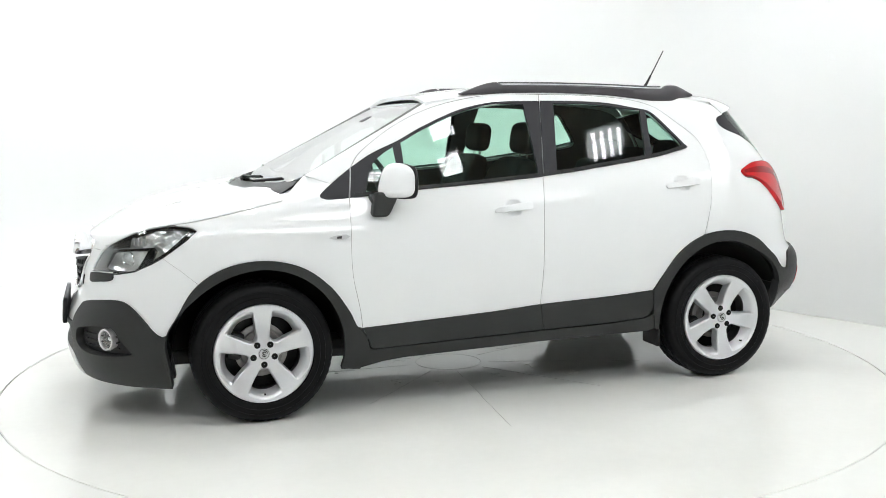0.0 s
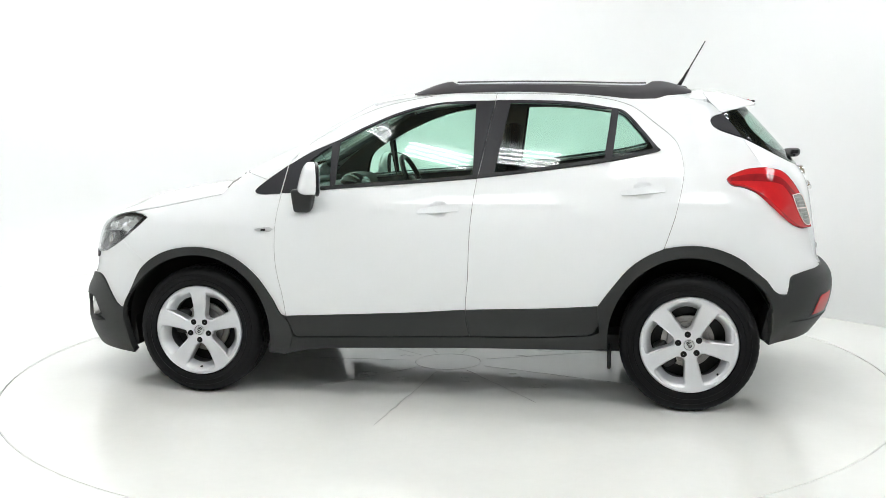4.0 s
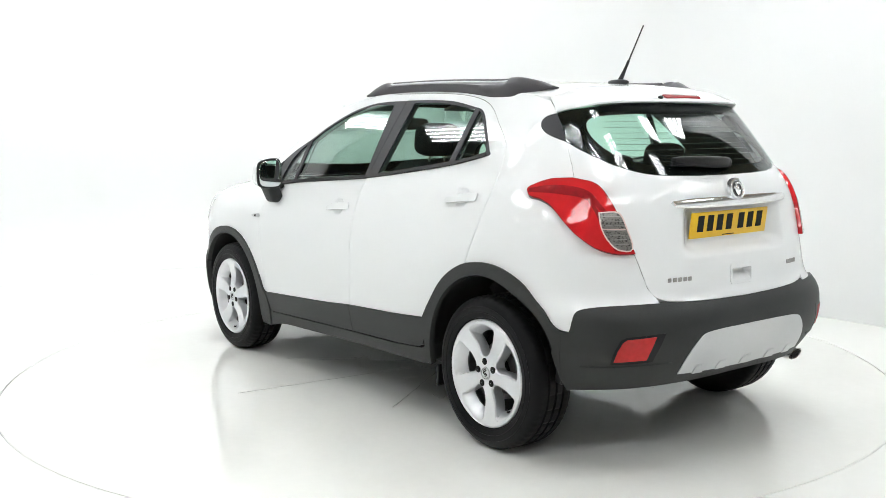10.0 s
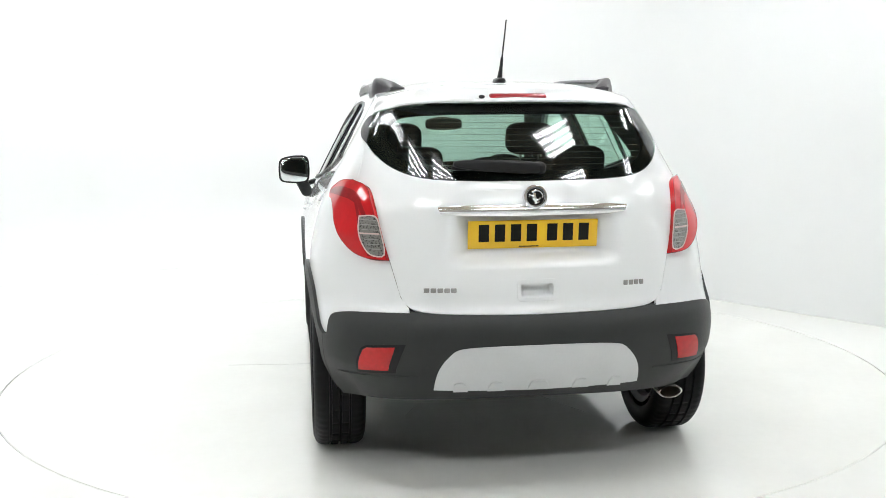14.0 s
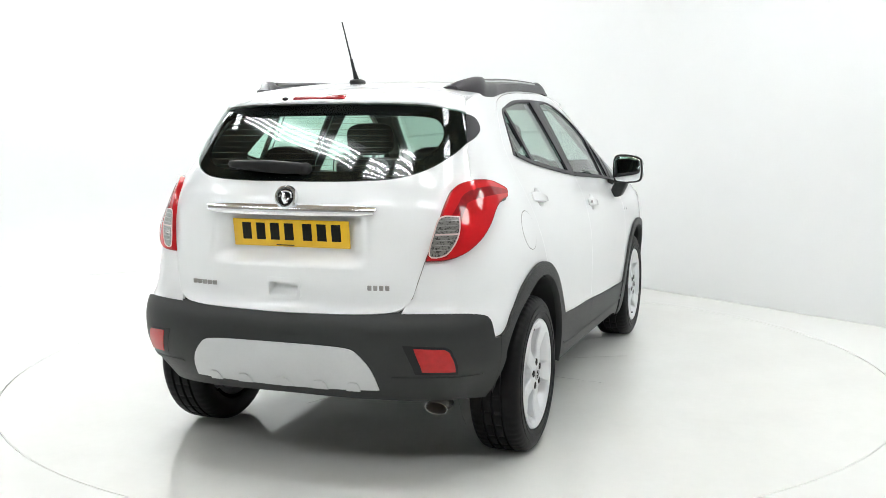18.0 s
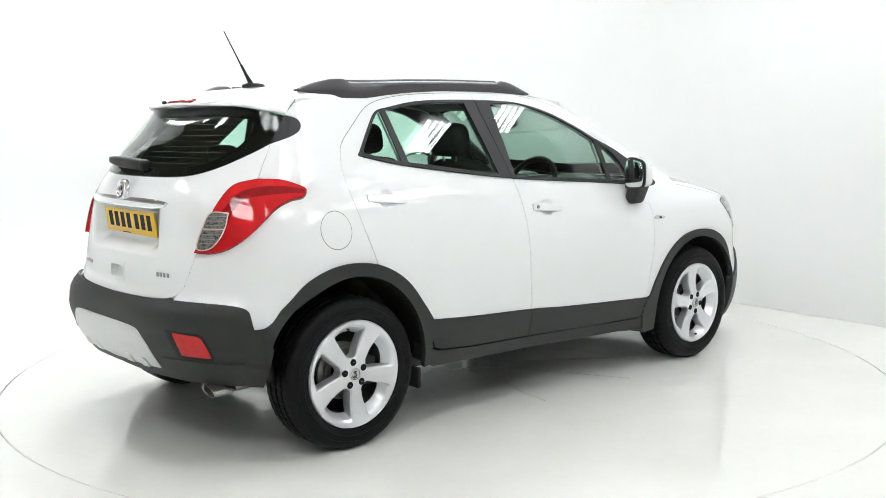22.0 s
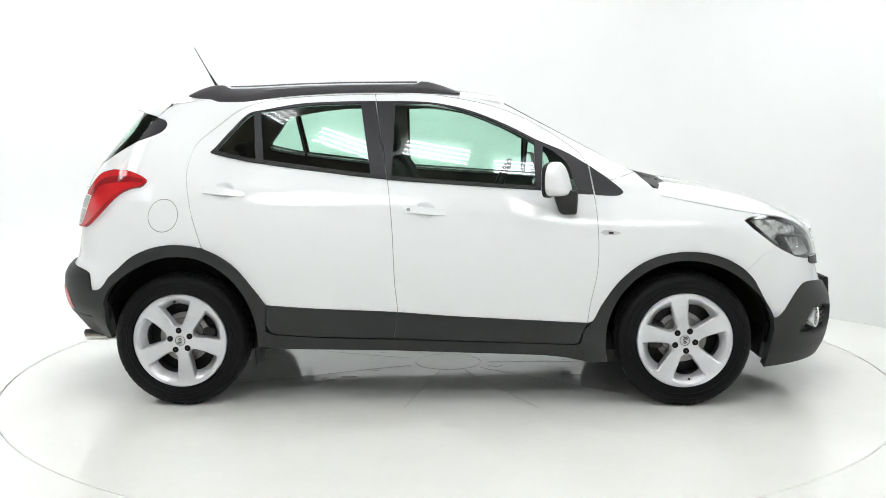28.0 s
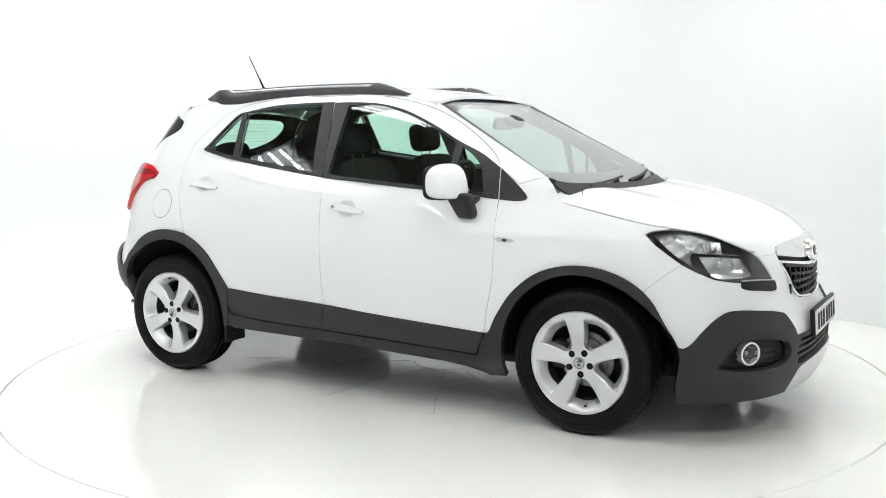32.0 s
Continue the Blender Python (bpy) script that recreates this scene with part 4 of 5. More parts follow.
def headlamp(side):
    lamp = skin("headlamp", wrap, HEAD, BLACK, car, side, off=-.06, rim=0, gap=-.008, label="headlamp with chrome reflectors under a clear lens")
    skin("bezel", wrap, HEAD, GLOSS_BLACK, lamp, side, off=-.005, rim=.02, gap=.0015, step=.03, holes=[UPPER_LAMP, LOWER_LAMP], label="gloss black bezel")
    skin("upper_reflector", facets, UPPER_LAMP, LAMP_CHROME, lamp, side, rim=0, gap=-.012, step=.010, label="faceted chrome reflector")
    for k, s in enumerate((1.872, 1.892, 1.912, 1.940)):
        w = .008 if k < 3 else .018
        skin("reflector_fin", wrap, [(s, .876), (s + w, .876), (s + w + .010, .908), (s + .010, .908)], LAMP_CHROME, lamp, side, off=-.010, rim=.008, gap=0)
    skin("dark_fin", wrap, [(1.965, .864), (2.075, .851), (2.046, .871), (1.972, .902)], BLACK, lamp, side, off=-.010, rim=.008, gap=0)
    skin("lower_reflector", bowl, LOWER_LAMP, LAMP_CHROME, lamp, side, rim=0, gap=-.010, step=.012, label="satin chrome bowl")
    c = wrap(1.985, .80) * [1, side, 1]
    m = Matrix.Translation(c - np.array([.040, side * .03, 0])) @ pose(0, 0, 0, 0, 0, -90 + side * 38)
    part("projector", lathe([(.041, .0), (.043, .006), (.040, .010), (.037, .004)], 32, m), CHROME, lamp, "chrome projector ring")
    part("projector_lens", blob(.037, .022, .037, 1, 1, 20, 12, m), LENS, lamp)
    skin("lens", wrap, HEAD, LENS, lamp, side, off=.005, rim=.006, gap=.0015, step=.03, label="clear lens")
    skin("washer_cover", wrap, bend([(2.02, .742), (2.13, .738), (2.228, .727), (2.238, .682), (2.12, .690), (2.025, .706), (2.02, .742)], 3)[:-1], BLACK, lamp, side, off=.007, rim=.02, gap=0, step=.02, label="black washer cover")
    skin("cover_edge", wrap, [(2.02, .742), (2.13, .739), (2.228, .729), (2.228, .7255), (2.13, .735), (2.02, .738)], SKID, lamp, side, off=.009, rim=.004, gap=0, step=.03)
    # fog lamp in its recess
    c = wrap(2.001, .422) * [1, side, 1]
    rec = skin("fog_recess", wrap, FOG, BLACK, front_bumper, side, off=-.026, rim=0, gap=-.014, label="black fog lamp recess")
    for zz in (.38, .41, .44):
        skin("recess_bar", wrap, [(1.93, zz), (2.18, zz), (2.18, zz - .006), (1.93, zz - .006)], BLACK, front_bumper, side, off=-.014, rim=.012, gap=0)
    m = Matrix.Translation(c - np.array([.035, side * .02, 0])) @ pose(0, 0, 0, 0, 0, -90 + side * 35)
    fog = part("fog_lamp", lathe([(.001, -.03), (.022, -.024), (.038, .0), (.044, .036), (.052, .038), (.055, .03), (.052, -.02)], 36, m), LAMP_CHROME, front_bumper, "round chrome-ringed fog lamp")
    part("fog_lens", blob(.041, .004, .041, 1, 1, 24, 10, m @ Matrix.Translation((0, .026, 0))), LENS, fog)
    part("fog_bulb", blob(.016, .016, .016, 1, 1, 14, 8, m @ Matrix.Translation((0, 0, 0))), SKID, fog)


headlamp(1)
headlamp(-1)

# ---- tail ----
def tq(pts):
    return halves([(s - S_TAIL, z) for s, z in pts])


def dented(q, z):
    """The tailgate's skin with the shallow hollow for the number plate."""
    d = .062 * ramp((.385 - np.abs(q)) / .12) * ramp((np.asarray(z) - .874) / .055) * ramp((1.094 - np.asarray(z)) / .03)
    return tail(q, z) + np.stack(np.broadcast_arrays(d, 0.0, 0.0), -1)


LATCH = halves([(0, .809), (.064, .809), (.071, .803), (.064, .760), (.056, .755), (0, .755)])
tailgate = skin("tailgate", dented, tq(GLASS_LOW[:-1] + [(-1.679, 1.35), (-1.711, 1.256)] + LAMP_IN + TG_LOW[1:]), WHITE, car, rim=.02, step=.017, holes=[LATCH], label="white tailgate")
G_UP = bend([SEAM_TOP, (-1.66, 1.482), (-1.75, 1.491), (-1.95, 1.503), (-2.233, 1.512), (S_TAIL, 1.515)], 4)
REAR_GLASS = tq(GLASS_LOW + TAIL_SEAM[1:] + G_UP[1:])
G_HOLE = tq(bend([(S_TAIL, 1.245), (-2.25, 1.248), (-2.08, 1.262), (-1.95, 1.30), (-1.87, 1.345), (-1.82, 1.40), (-1.83, 1.44), (-1.90, 1.465), (-2.2, 1.478), (S_TAIL, 1.48)], 4))
rear_window = skin("rear_window", tail, REAR_GLASS, GLASS, tailgate, off=.002, rim=.006, gap=.001, label="green tinted rear window")
skin("window_border", tail, REAR_GLASS, BORDER, tailgate, off=-.003, rim=.02, gap=.002, holes=[G_HOLE], label="gloss black window border")
for k in range(9):
    z = 1.268 + .024 * k
    skin("heater_wire", tail, [(-.66, z), (.66, z), (.66, z - .0008), (-.66, z - .0008)], TRIM, rear_window, off=-.004, rim=.0008, gap=0, step=.12)
G_TOP = np.array([tail(s - S_TAIL, z) for s, z in G_UP])


LIP_X = curve1([(0, -1.640), (.3, -1.622), (.44, -1.582), (.50, -1.548), (.55, -1.497), (.61, -1.412)])
LIP_Z = curve1([(0, 1.533), (.3, 1.531), (.44, 1.525), (.50, 1.516), (.55, 1.499), (.61, 1.470)])


def spoiler_rows():
    """Sections across the spoiler: along its top to the lip, round the lip and back under it to the glass."""
    end, mid, edge = wrap(*SEAM_TOP), wrap(-1.545, 1.503), roof(-1.362, 1.0)
    seam_y = [0, .4, float(edge[1]), float(mid[1]), float(end[1])]
    seam_x = curve1(list(zip([0, .62, .86, .93, 1.0], [-1.347, -1.350, float(edge[0]) - .003, float(mid[0]) - .003, float(end[0])])))
    seam_w = curve1(list(zip([0, .62, .86, .93, 1.0], seam_y)))
    rows = []
    for u in np.sin(np.linspace(-math.pi / 2, math.pi / 2, 81)):
        w, sg = abs(u), (1 if u >= 0 else -1)
        x0, y0 = float(seam_x(w)), float(seam_w(w))
        if w < .86:
            z0 = float(roof(x0, y0 / float(roof(x0, 1.0)[1]))[2]) - .001
        else:
            z0 = float(np.interp(w, [.86, .93, 1.0], [edge[2] - .001, mid[2], end[2]]))
        yl = float(end[1]) * w
        p0 = np.array([x0, sg * y0, z0])
        lip = np.array([float(LIP_X(yl * .61 / end[1])), sg * yl, float(LIP_Z(yl * .61 / end[1]))])
        g = np.array([np.interp(yl, G_TOP[::-1, 1], G_TOP[::-1, 0]) + .004, sg * yl, np.interp(yl, G_TOP[::-1, 1], G_TOP[::-1, 2]) + .003])
        fade = 1 - w ** 6
        top = [p0 + (lip - p0) * t + np.array([0, 0, .016 * math.sin(math.pi * t) * fade]) for t in np.linspace(0, 1, 12)]
        lip_r = [lip + np.array([-.006, 0, -.004]) * fade, lip + np.array([-.008, 0, -.011]) * fade, lip + np.array([-.003, 0, -.017]) * fade]
        under = [lip_r[-1] + (g - lip_r[-1]) * t for t in np.linspace(.15, 1, 5)]
        rows.append(top + lip_r + under)
    return rows


rows_s = spoiler_rows()
ms = len(rows_s[0])
spoiler = link("spoiler", [q for r in rows_s for q in r], [(i * ms + k, i * ms + k + 1, (i + 1) * ms + k + 1, (i + 1) * ms + k) for i in range(len(rows_s) - 1) for k in range(ms - 1)], WHITE, tailgate, "white roof spoiler")
spoiler.data.set_sharp_from_angle(angle=radians(50))
part("brake_lamp", rbox(.036, .240, .028, .009, 3, pose(-1.615, 0, 1.535, 0, -24)), DEEP_RED, tailgate, "red high-level brake lamp")
part("washer_jet", blob(.012, .013, .008, .9, .9, 14, 8, pose(-1.632, .155, 1.538)), BLACK, tailgate)


def tx(y, z):
    """Where the tail's skin is at y and z."""
    q = np.linspace(0, 1.2, 400)
    P = tail(q, z)
    return float(np.interp(abs(y), P[:, 1], P[:, 0]))


skin("chrome_bar", lambda q, z: tail(q, z) - np.stack(np.broadcast_arrays(.009 * np.clip(1 - ((np.asarray(z) - 1.094) / .020) ** 2, 0, 1), 0.0, 0.0), -1), halves([(0, 1.110), (.32, 1.109), (.428, 1.103), (.412, 1.084), (.32, 1.079), (0, 1.077)]), CHROME, tailgate, off=.009, rim=.02, gap=0, step=.008, label="chrome bar above the number plate")
bx = tx(0, 1.144) - .022
part("emblem", lathe([(.001, .006), (.044, .005), (.048, .011), (.056, .010), (.059, 0), (.059, -.012)], 40, pose(bx, 0, 1.144, 0, 0, 90) @ pose(0, 0, 0, 10) @ Matrix.Diagonal((.82, 1, .82, 1))), CHROME, tailgate, "round chrome emblem with black field")
part("emblem_field", lathe([(.001, .0075), (.042, .0070)], 32, pose(bx, 0, 1.144, 0, 0, 90) @ pose(0, 0, 0, 10) @ Matrix.Diagonal((.82, 1, .82, 1))), GLOSS_BLACK, tailgate)
em = pose(bx - .009, 0, 1.144, 0, 0, 90) @ pose(0, 0, 0, 10) @ Matrix.Scale(.82, 4)
wing = [(-.004 + .030 * math.cos(a), 0, .006 + .026 * math.sin(a)) for a in np.radians(np.linspace(40, 200, 11))]
body = [(.004 + .004 * math.sin(5 * t), 0, .020 - .052 * t) for t in np.linspace(0, 1, 9)]
part("emblem_mark", join(rod(wing, [.006] * 5 + [.004] * 6, 8, em), rod(body, [.006, .008, .011, .012, .012, .011, .009, .007, .005], 8, em), rod([(-.022, 0, -.004), (-.010, 0, -.014), (.0, 0, -.012)], .005, 8, em), rod([(-.018, 0, -.022), (-.004, 0, -.026)], .004, 8, em), rod([(.012, 0, .004), (.026, 0, .012), (.032, 0, .002)], .004, 8, em)), CHROME, tailgate)
# plate in the hollow
px0 = -1.895
rplate = part("number_plate", rbox(.008, .522, .112, .003, 2, pose(px0, 0, .997, 0, -7)), YELLOW, tailgate, "yellow number plate")
for k in range(7):
    yy = .198 - .064 * k - (.018 if k > 3 else 0)
    part("plate_bar", rbox(.003, .042, .070, .001, 1, pose(px0 - .004, yy, 1.003, 0, -7)), INK, rplate, "plain dark bar")
part("plate_line", rbox(.002, .08, .004, .0005, 1, pose(px0 - .0105, .02, .950, 0, -7)), INK, rplate)
# handle cup, letters drawn as bars, wiper
skin("latch_rim", tail, halves([(0, .826), (.074, .827), (.084, .815), (.078, .752), (.066, .742), (0, .742)]), WHITE, tailgate, off=.004, rim=.004, gap=0, step=.02, holes=[LATCH])
skin("latch_cup", lambda q, z: tail(q, z) + np.stack(np.broadcast_arrays(.036 * ramp((.071 - np.abs(q)) / .012) * ramp((.810 - np.asarray(z)) / .006) * ramp((np.asarray(z) - .754) / .04), 0.0, 0.0), -1), LATCH, WHITE, tailgate, off=.0, rim=.001, gap=-.001, step=.008, label="white recessed tailgate grip")
for k in range(5):
    yy = .430 - .026 * k
    part("badge_bar", rbox(.004, .022, .018, .002, 1, pose(tx(yy, .79) - .002, yy, .79)), STEEL, tailgate, "small metal badge bar")
for k in range(4):
    yy = -.365 - .023 * k
    part("badge_bar", rbox(.004, .018, .020, .002, 1, pose(tx(yy, .80) - .002, yy, .80)), STEEL, tailgate, "small metal badge bar")
wx = tx(0, 1.25)
arm = blob(.028, .185, .025, .5, .5, 28, 14)
for v in arm.verts:
    v.co.z *= 1 - .30 * max(0, v.co.y) / .185
    v.co.x -= .012 * (1 - (v.co.y / .185) ** 2)
arm.transform(pose(wx - .014, .125, 1.262, 3))
wiper = part("rear_wiper", join(arm, blob(.030, .030, .026, .8, .8, 20, 12, pose(wx - .010, -.035, 1.252))), BLACK, tailgate, "thick black rear wiper arm")
part("blade", rbox(.014, .36, .014, .004, 2, pose(wx - .008, .135, 1.246, 3)), BLACK, tailgate)


def lamp_skin(s, z):
    """The tail lamp's own skin: flush at its tip, fuller lower down."""
    s, z = np.asarray(s, float), np.asarray(z, float)
    d = -.010 * ramp((s + 1.72) / .2) + .007 * np.exp(-((z - 1.0) / .06) ** 2) * ramp((s + 1.95) / .12)
    return wrap(s, z) + np.stack(np.broadcast_arrays(0.0, d, 0.0), -1)


def tail_lamp(side):
    out = LAMP_LOW[:-1] + LAMP_IN[:-1]
    lamp = skin("tail_lamp", lamp_skin, out, RED, car, side, off=.019, rim=.04, gap=.002, step=.025, label="red wrap-round tail lamp")
    skin("lamp_edge", lamp_skin, out, DEEP_RED, lamp, side, off=.0205, rim=.004, gap=.002, holes=[inset(out, .005)], step=.03, label="dark red lamp border")
    rev = bend([(-1.845, 1.060), (-1.915, 1.062), (-1.945, 1.02), (-1.980, .922), (-1.925, .922), (-1.885, .962), (-1.860, 1.01), (-1.845, 1.060)], 4)[:-1]
    skin("reversing_lamp", lamp_skin, rev, CLEAR_RIB, lamp, side, off=.0215, rim=.002, gap=0, step=.02, label="ribbed clear reversing lamp")
    for k in range(7):
        z = .94 + .018 * k
        s0, s1 = -1.965 + .36 * (z - .94), -1.912 + .56 * (z - .94)
        skin("rib", lamp_skin, [(s0, z), (s1, z), (s1, z + .003), (s0, z + .003)], STEEL, lamp, side, off=.0235, rim=.001, gap=0, step=.05)
    skin("dark_band", lamp_skin, bend([(-1.50, 1.15), (-1.60, 1.165), (-1.70, 1.165), (-1.79, 1.145), (-1.84, 1.10), (-1.872, 1.068)], 4) + bend([(-1.85, 1.068), (-1.81, 1.10), (-1.76, 1.12), (-1.69, 1.13), (-1.60, 1.135), (-1.50, 1.135)], 4), DEEP_RED, lamp, side, off=.0205, rim=.001, gap=0, step=.02, label="darker red inner band")
    skin("reversing_frame", lamp_skin, inset(rev, -.004), PALE, lamp, side, off=.0230, rim=.002, gap=0, step=.03, holes=[rev])
    skin("inner_strip", lamp_skin, bend([(-1.80, 1.12), (-1.845, 1.06), (-1.885, .985), (-1.93, .915)], 4) + bend([(-1.915, .913), (-1.872, .98), (-1.833, 1.055), (-1.79, 1.11)], 4), DEEP_RED, lamp, side, off=.0208, rim=.001, gap=0, step=.03, label="darker red strip")
    skin("lamp_division", lamp_skin, [(-1.864, 1.002), (-1.949, 1.002), (-1.951, .997), (-1.866, .997)], PALE, lamp, side, off=.0238, rim=.001, gap=0, step=.03)
    return lamp


tail_lamp(1)
tail_lamp(-1)

RB_TOP = bend([(S_TAIL, .688), (-2.364, .692), (-2.165, .700), (-1.948, .699), (-1.80, .69), (-1.728, .668), (-1.694, .593)], 4)
rear_bumper = skin("rear_bumper", tail, tq(RB_TOP + [(-1.640, .592), (-1.628, .56), (-1.622, .50), (-1.645, .43), (-1.666, .366), (-1.682, .333), (-1.76, .338), (-1.833, .344), (-2.013, .356), (-2.182, .363), (S_TAIL, .367)]), GREY, car, off=.0125, rim=.05, gap=.001, label="dark grey rear bumper")
skin("bumper_ledge", tail, tq([(S_TAIL, .704), (-2.165, .712), (-2.09, .712), (-2.10, .69), (S_TAIL, .68)]), GREY, rear_bumper, off=-.004, rim=.02, gap=0)
RSK = bend([(S_TAIL, .584), (-2.42, .583), (-2.32, .577), (-2.285, .565), (-2.235, .51), (-2.182, .412)], 4) + [(S_TAIL, .402)]
skin("bumper_insert", tail, tq(RSK), SKID, rear_bumper, off=.017, rim=.012, gap=0, label="silver rear bumper insert")
for k in range(5):
    q = -.29 + .145 * k
    skin("insert_notch", tail, bend([(q - .032, .407), (q - .022, .438), (q, .443), (q + .022, .438), (q + .032, .407)], 3), SKID, rear_bumper, off=.022, rim=.006, gap=0, step=.02)
RL = [(-1.882, .485), (-1.897, .53), (-1.914, .563), (-1.932, .574), (-2.054, .582), (-2.020, .492)]
for side in (1, -1):
    # flat black patch on the bumper in place of the recess's shading
    skin("reflector_shade", tail, [(side * (s - S_TAIL), z) for s, z in [(-1.866, .472), (-1.884, .53), (-1.905, .572), (-1.930, .583), (-2.098, .594), (-2.048, .481)]], BLACK, rear_bumper, off=.0140, rim=.004, gap=0, step=.03, label="flat black patch standing for the shade round the reflector")
    skin("rear_reflector", tail, [(side * (s - S_TAIL), z) for s, z in RL], RED_DULL, rear_bumper, off=.0165, rim=.006, gap=0, step=.03, label="red bumper reflector")
    skin("bumper_crease", tail, [(side * (s - S_TAIL), z) for s, z in [(-1.74, .459), (-1.86, .461), (-1.95, .466), (-2.14, .47), (-2.14, .464), (-1.86, .453), (-1.74, .455)]], GREY, rear_bumper, off=.0165, rim=.004, gap=0)


# ---- roof rails, aerial, exhaust, mirrors, wipers ----
RAIL_LOW = curve1([(-1.285, 1.583), (-1.20, 1.566), (-1.13, 1.554), (-1.04, 1.549), (-.95, 1.556), (-.866, 1.567), (-.66, 1.586), (-.353, 1.597), (-.063, 1.593), (.12, 1.586), (.15, 1.584)])
RAIL_TOP = curve1([(-1.285, 1.592), (-1.267, 1.601), (-1.198, 1.624), (-1.13, 1.637), (-1.09, 1.637), (-1.04, 1.634), (-.653, 1.647), (-.345, 1.652), (-.08, 1.651), (-.03, 1.648), (.045, 1.630), (.12, 1.603), (.15, 1.592)])


def roof_rail(side):
    """A long moulded rail whose outer skirt dips at the rear foot, with a slot for an inlay along its top."""
    xs = np.linspace(.15, -1.285, 72)
    v, f = [], []
    for x in xs:
        lo, hi = float(RAIL_LOW(x)), float(RAIL_TOP(x))
        slot = float(ramp((x + 1.085) / .035) * ramp((-.05 - x) / .035))
        yb = min(.563, float(wrap(x, lo)[1]) + .006) - .055 * float(ramp((-x - 1.10) / .19)) - .012 * float(ramp((x - .02) / .13))
        h = hi - lo
        top = hi - .016 * slot
        foot = float(roof(x, (yb - .07) / float(roof(x, 1.0)[1]))[2])
        sec = [(yb, lo - .004), (yb + .004, lo + .25 * h), (yb + .001, lo + .6 * h), (yb - .006, top - .12 * h), (yb - .011, top - .003), (yb - .017, top), (yb - .030, hi - .018 * slot), (yb - .045, hi - .003 - .014 * slot), (yb - .058, (hi + foot) / 2), (yb - .064, foot - .004)]
        v += [(x, side * y, z) for y, z in sec]
    m = 10
    for i in range(len(xs) - 1):
        for k in range(m - 1):
            q = (m * i + k, m * i + k + 1, m * i + m + 1 + k, m * i + m + k)
            f.append(q if side > 0 else q[::-1])
    f.append(tuple(range(m)) if side < 0 else tuple(range(m))[::-1])
    f.append(tuple(range(m * len(xs) - m, m * len(xs)))[::side])
    rail = link("roof_rail", v, f, RAIL, car, "brown-grey roof rail")
    rail.data.set_sharp_from_angle(angle=radians(50))
    line = [(x, min(.563, float(wrap(x, float(RAIL_LOW(x)))[1]) + .006), float(RAIL_TOP(x))) for x in np.linspace(-.075, -1.055, 28)]
    part("rail_bar", rod([(x, side * (y - .040), z - .009) for x, y, z in line], .009, 10), RAIL, rail)
    part("rail_strip", rod([(x, side * (y - .023), z - .014) for x, y, z in line], .0052, 8), SKID, rail, "silver inlay strip")


roof_rail(1)
roof_rail(-1)
zr = float(ROOF_T(-1.24))
aerial = part("aerial", join(blob(.062, .026, .016, .8, .8, 20, 10, pose(-1.235, 0, zr + .004)), rod([(-1.245, 0, zr + .01), (-1.275, 0, zr + .06), (-1.30, 0, zr + .105)], [.013, .0075, .006], 10)), BLACK, car, "black roof aerial foot")
part("whip", rod([(-1.298, 0, zr + .10), (-1.387, 0, 1.874)], [.004, .0032], 6), DARK_METAL, aerial, "thin aerial rod")

EXH = pose(-1.795, -.60, .318, 0, 0, 90) @ Matrix.Diagonal((1.25, 1, .74, 1)) @ Matrix(((1, 0, 0, 0), (0, 1, .35, 0), (0, 0, 1, 0), (0, 0, 0, 1)))
exhaust = part("exhaust", lathe([(.029, -.055), (.036, -.035), (.039, .02), (.040, .056), (.0385, .058), (.0355, .055), (.035, .0), (.033, -.04)], 36, EXH), TIP, car, "oval steel tailpipe with a slanted end")
part("pipe_inside", lathe([(.001, -.03), (.035, -.03)], 24, EXH), SOOT, exhaust, "brown sooty inside")
part("pipe", rod([(x, -.60, z) for x, z in bend([(-1.73, .318), (-1.66, .322), (-1.60, .345), (-1.56, .39)], 4)], .022, 14), STEEL, exhaust, "dull steel pipe")


def mirror_outline(y, z):
    """Rounds a unit square into the mirror's face: flat below, its top falling away outwards."""
    if z > 0:
        z *= 1 - .16 * max(0, y)
        y *= 1 - .10 * z * z
    else:
        z *= .96 - .10 * max(0, y)
        y *= 1 - .07 * z * z
    return y, z


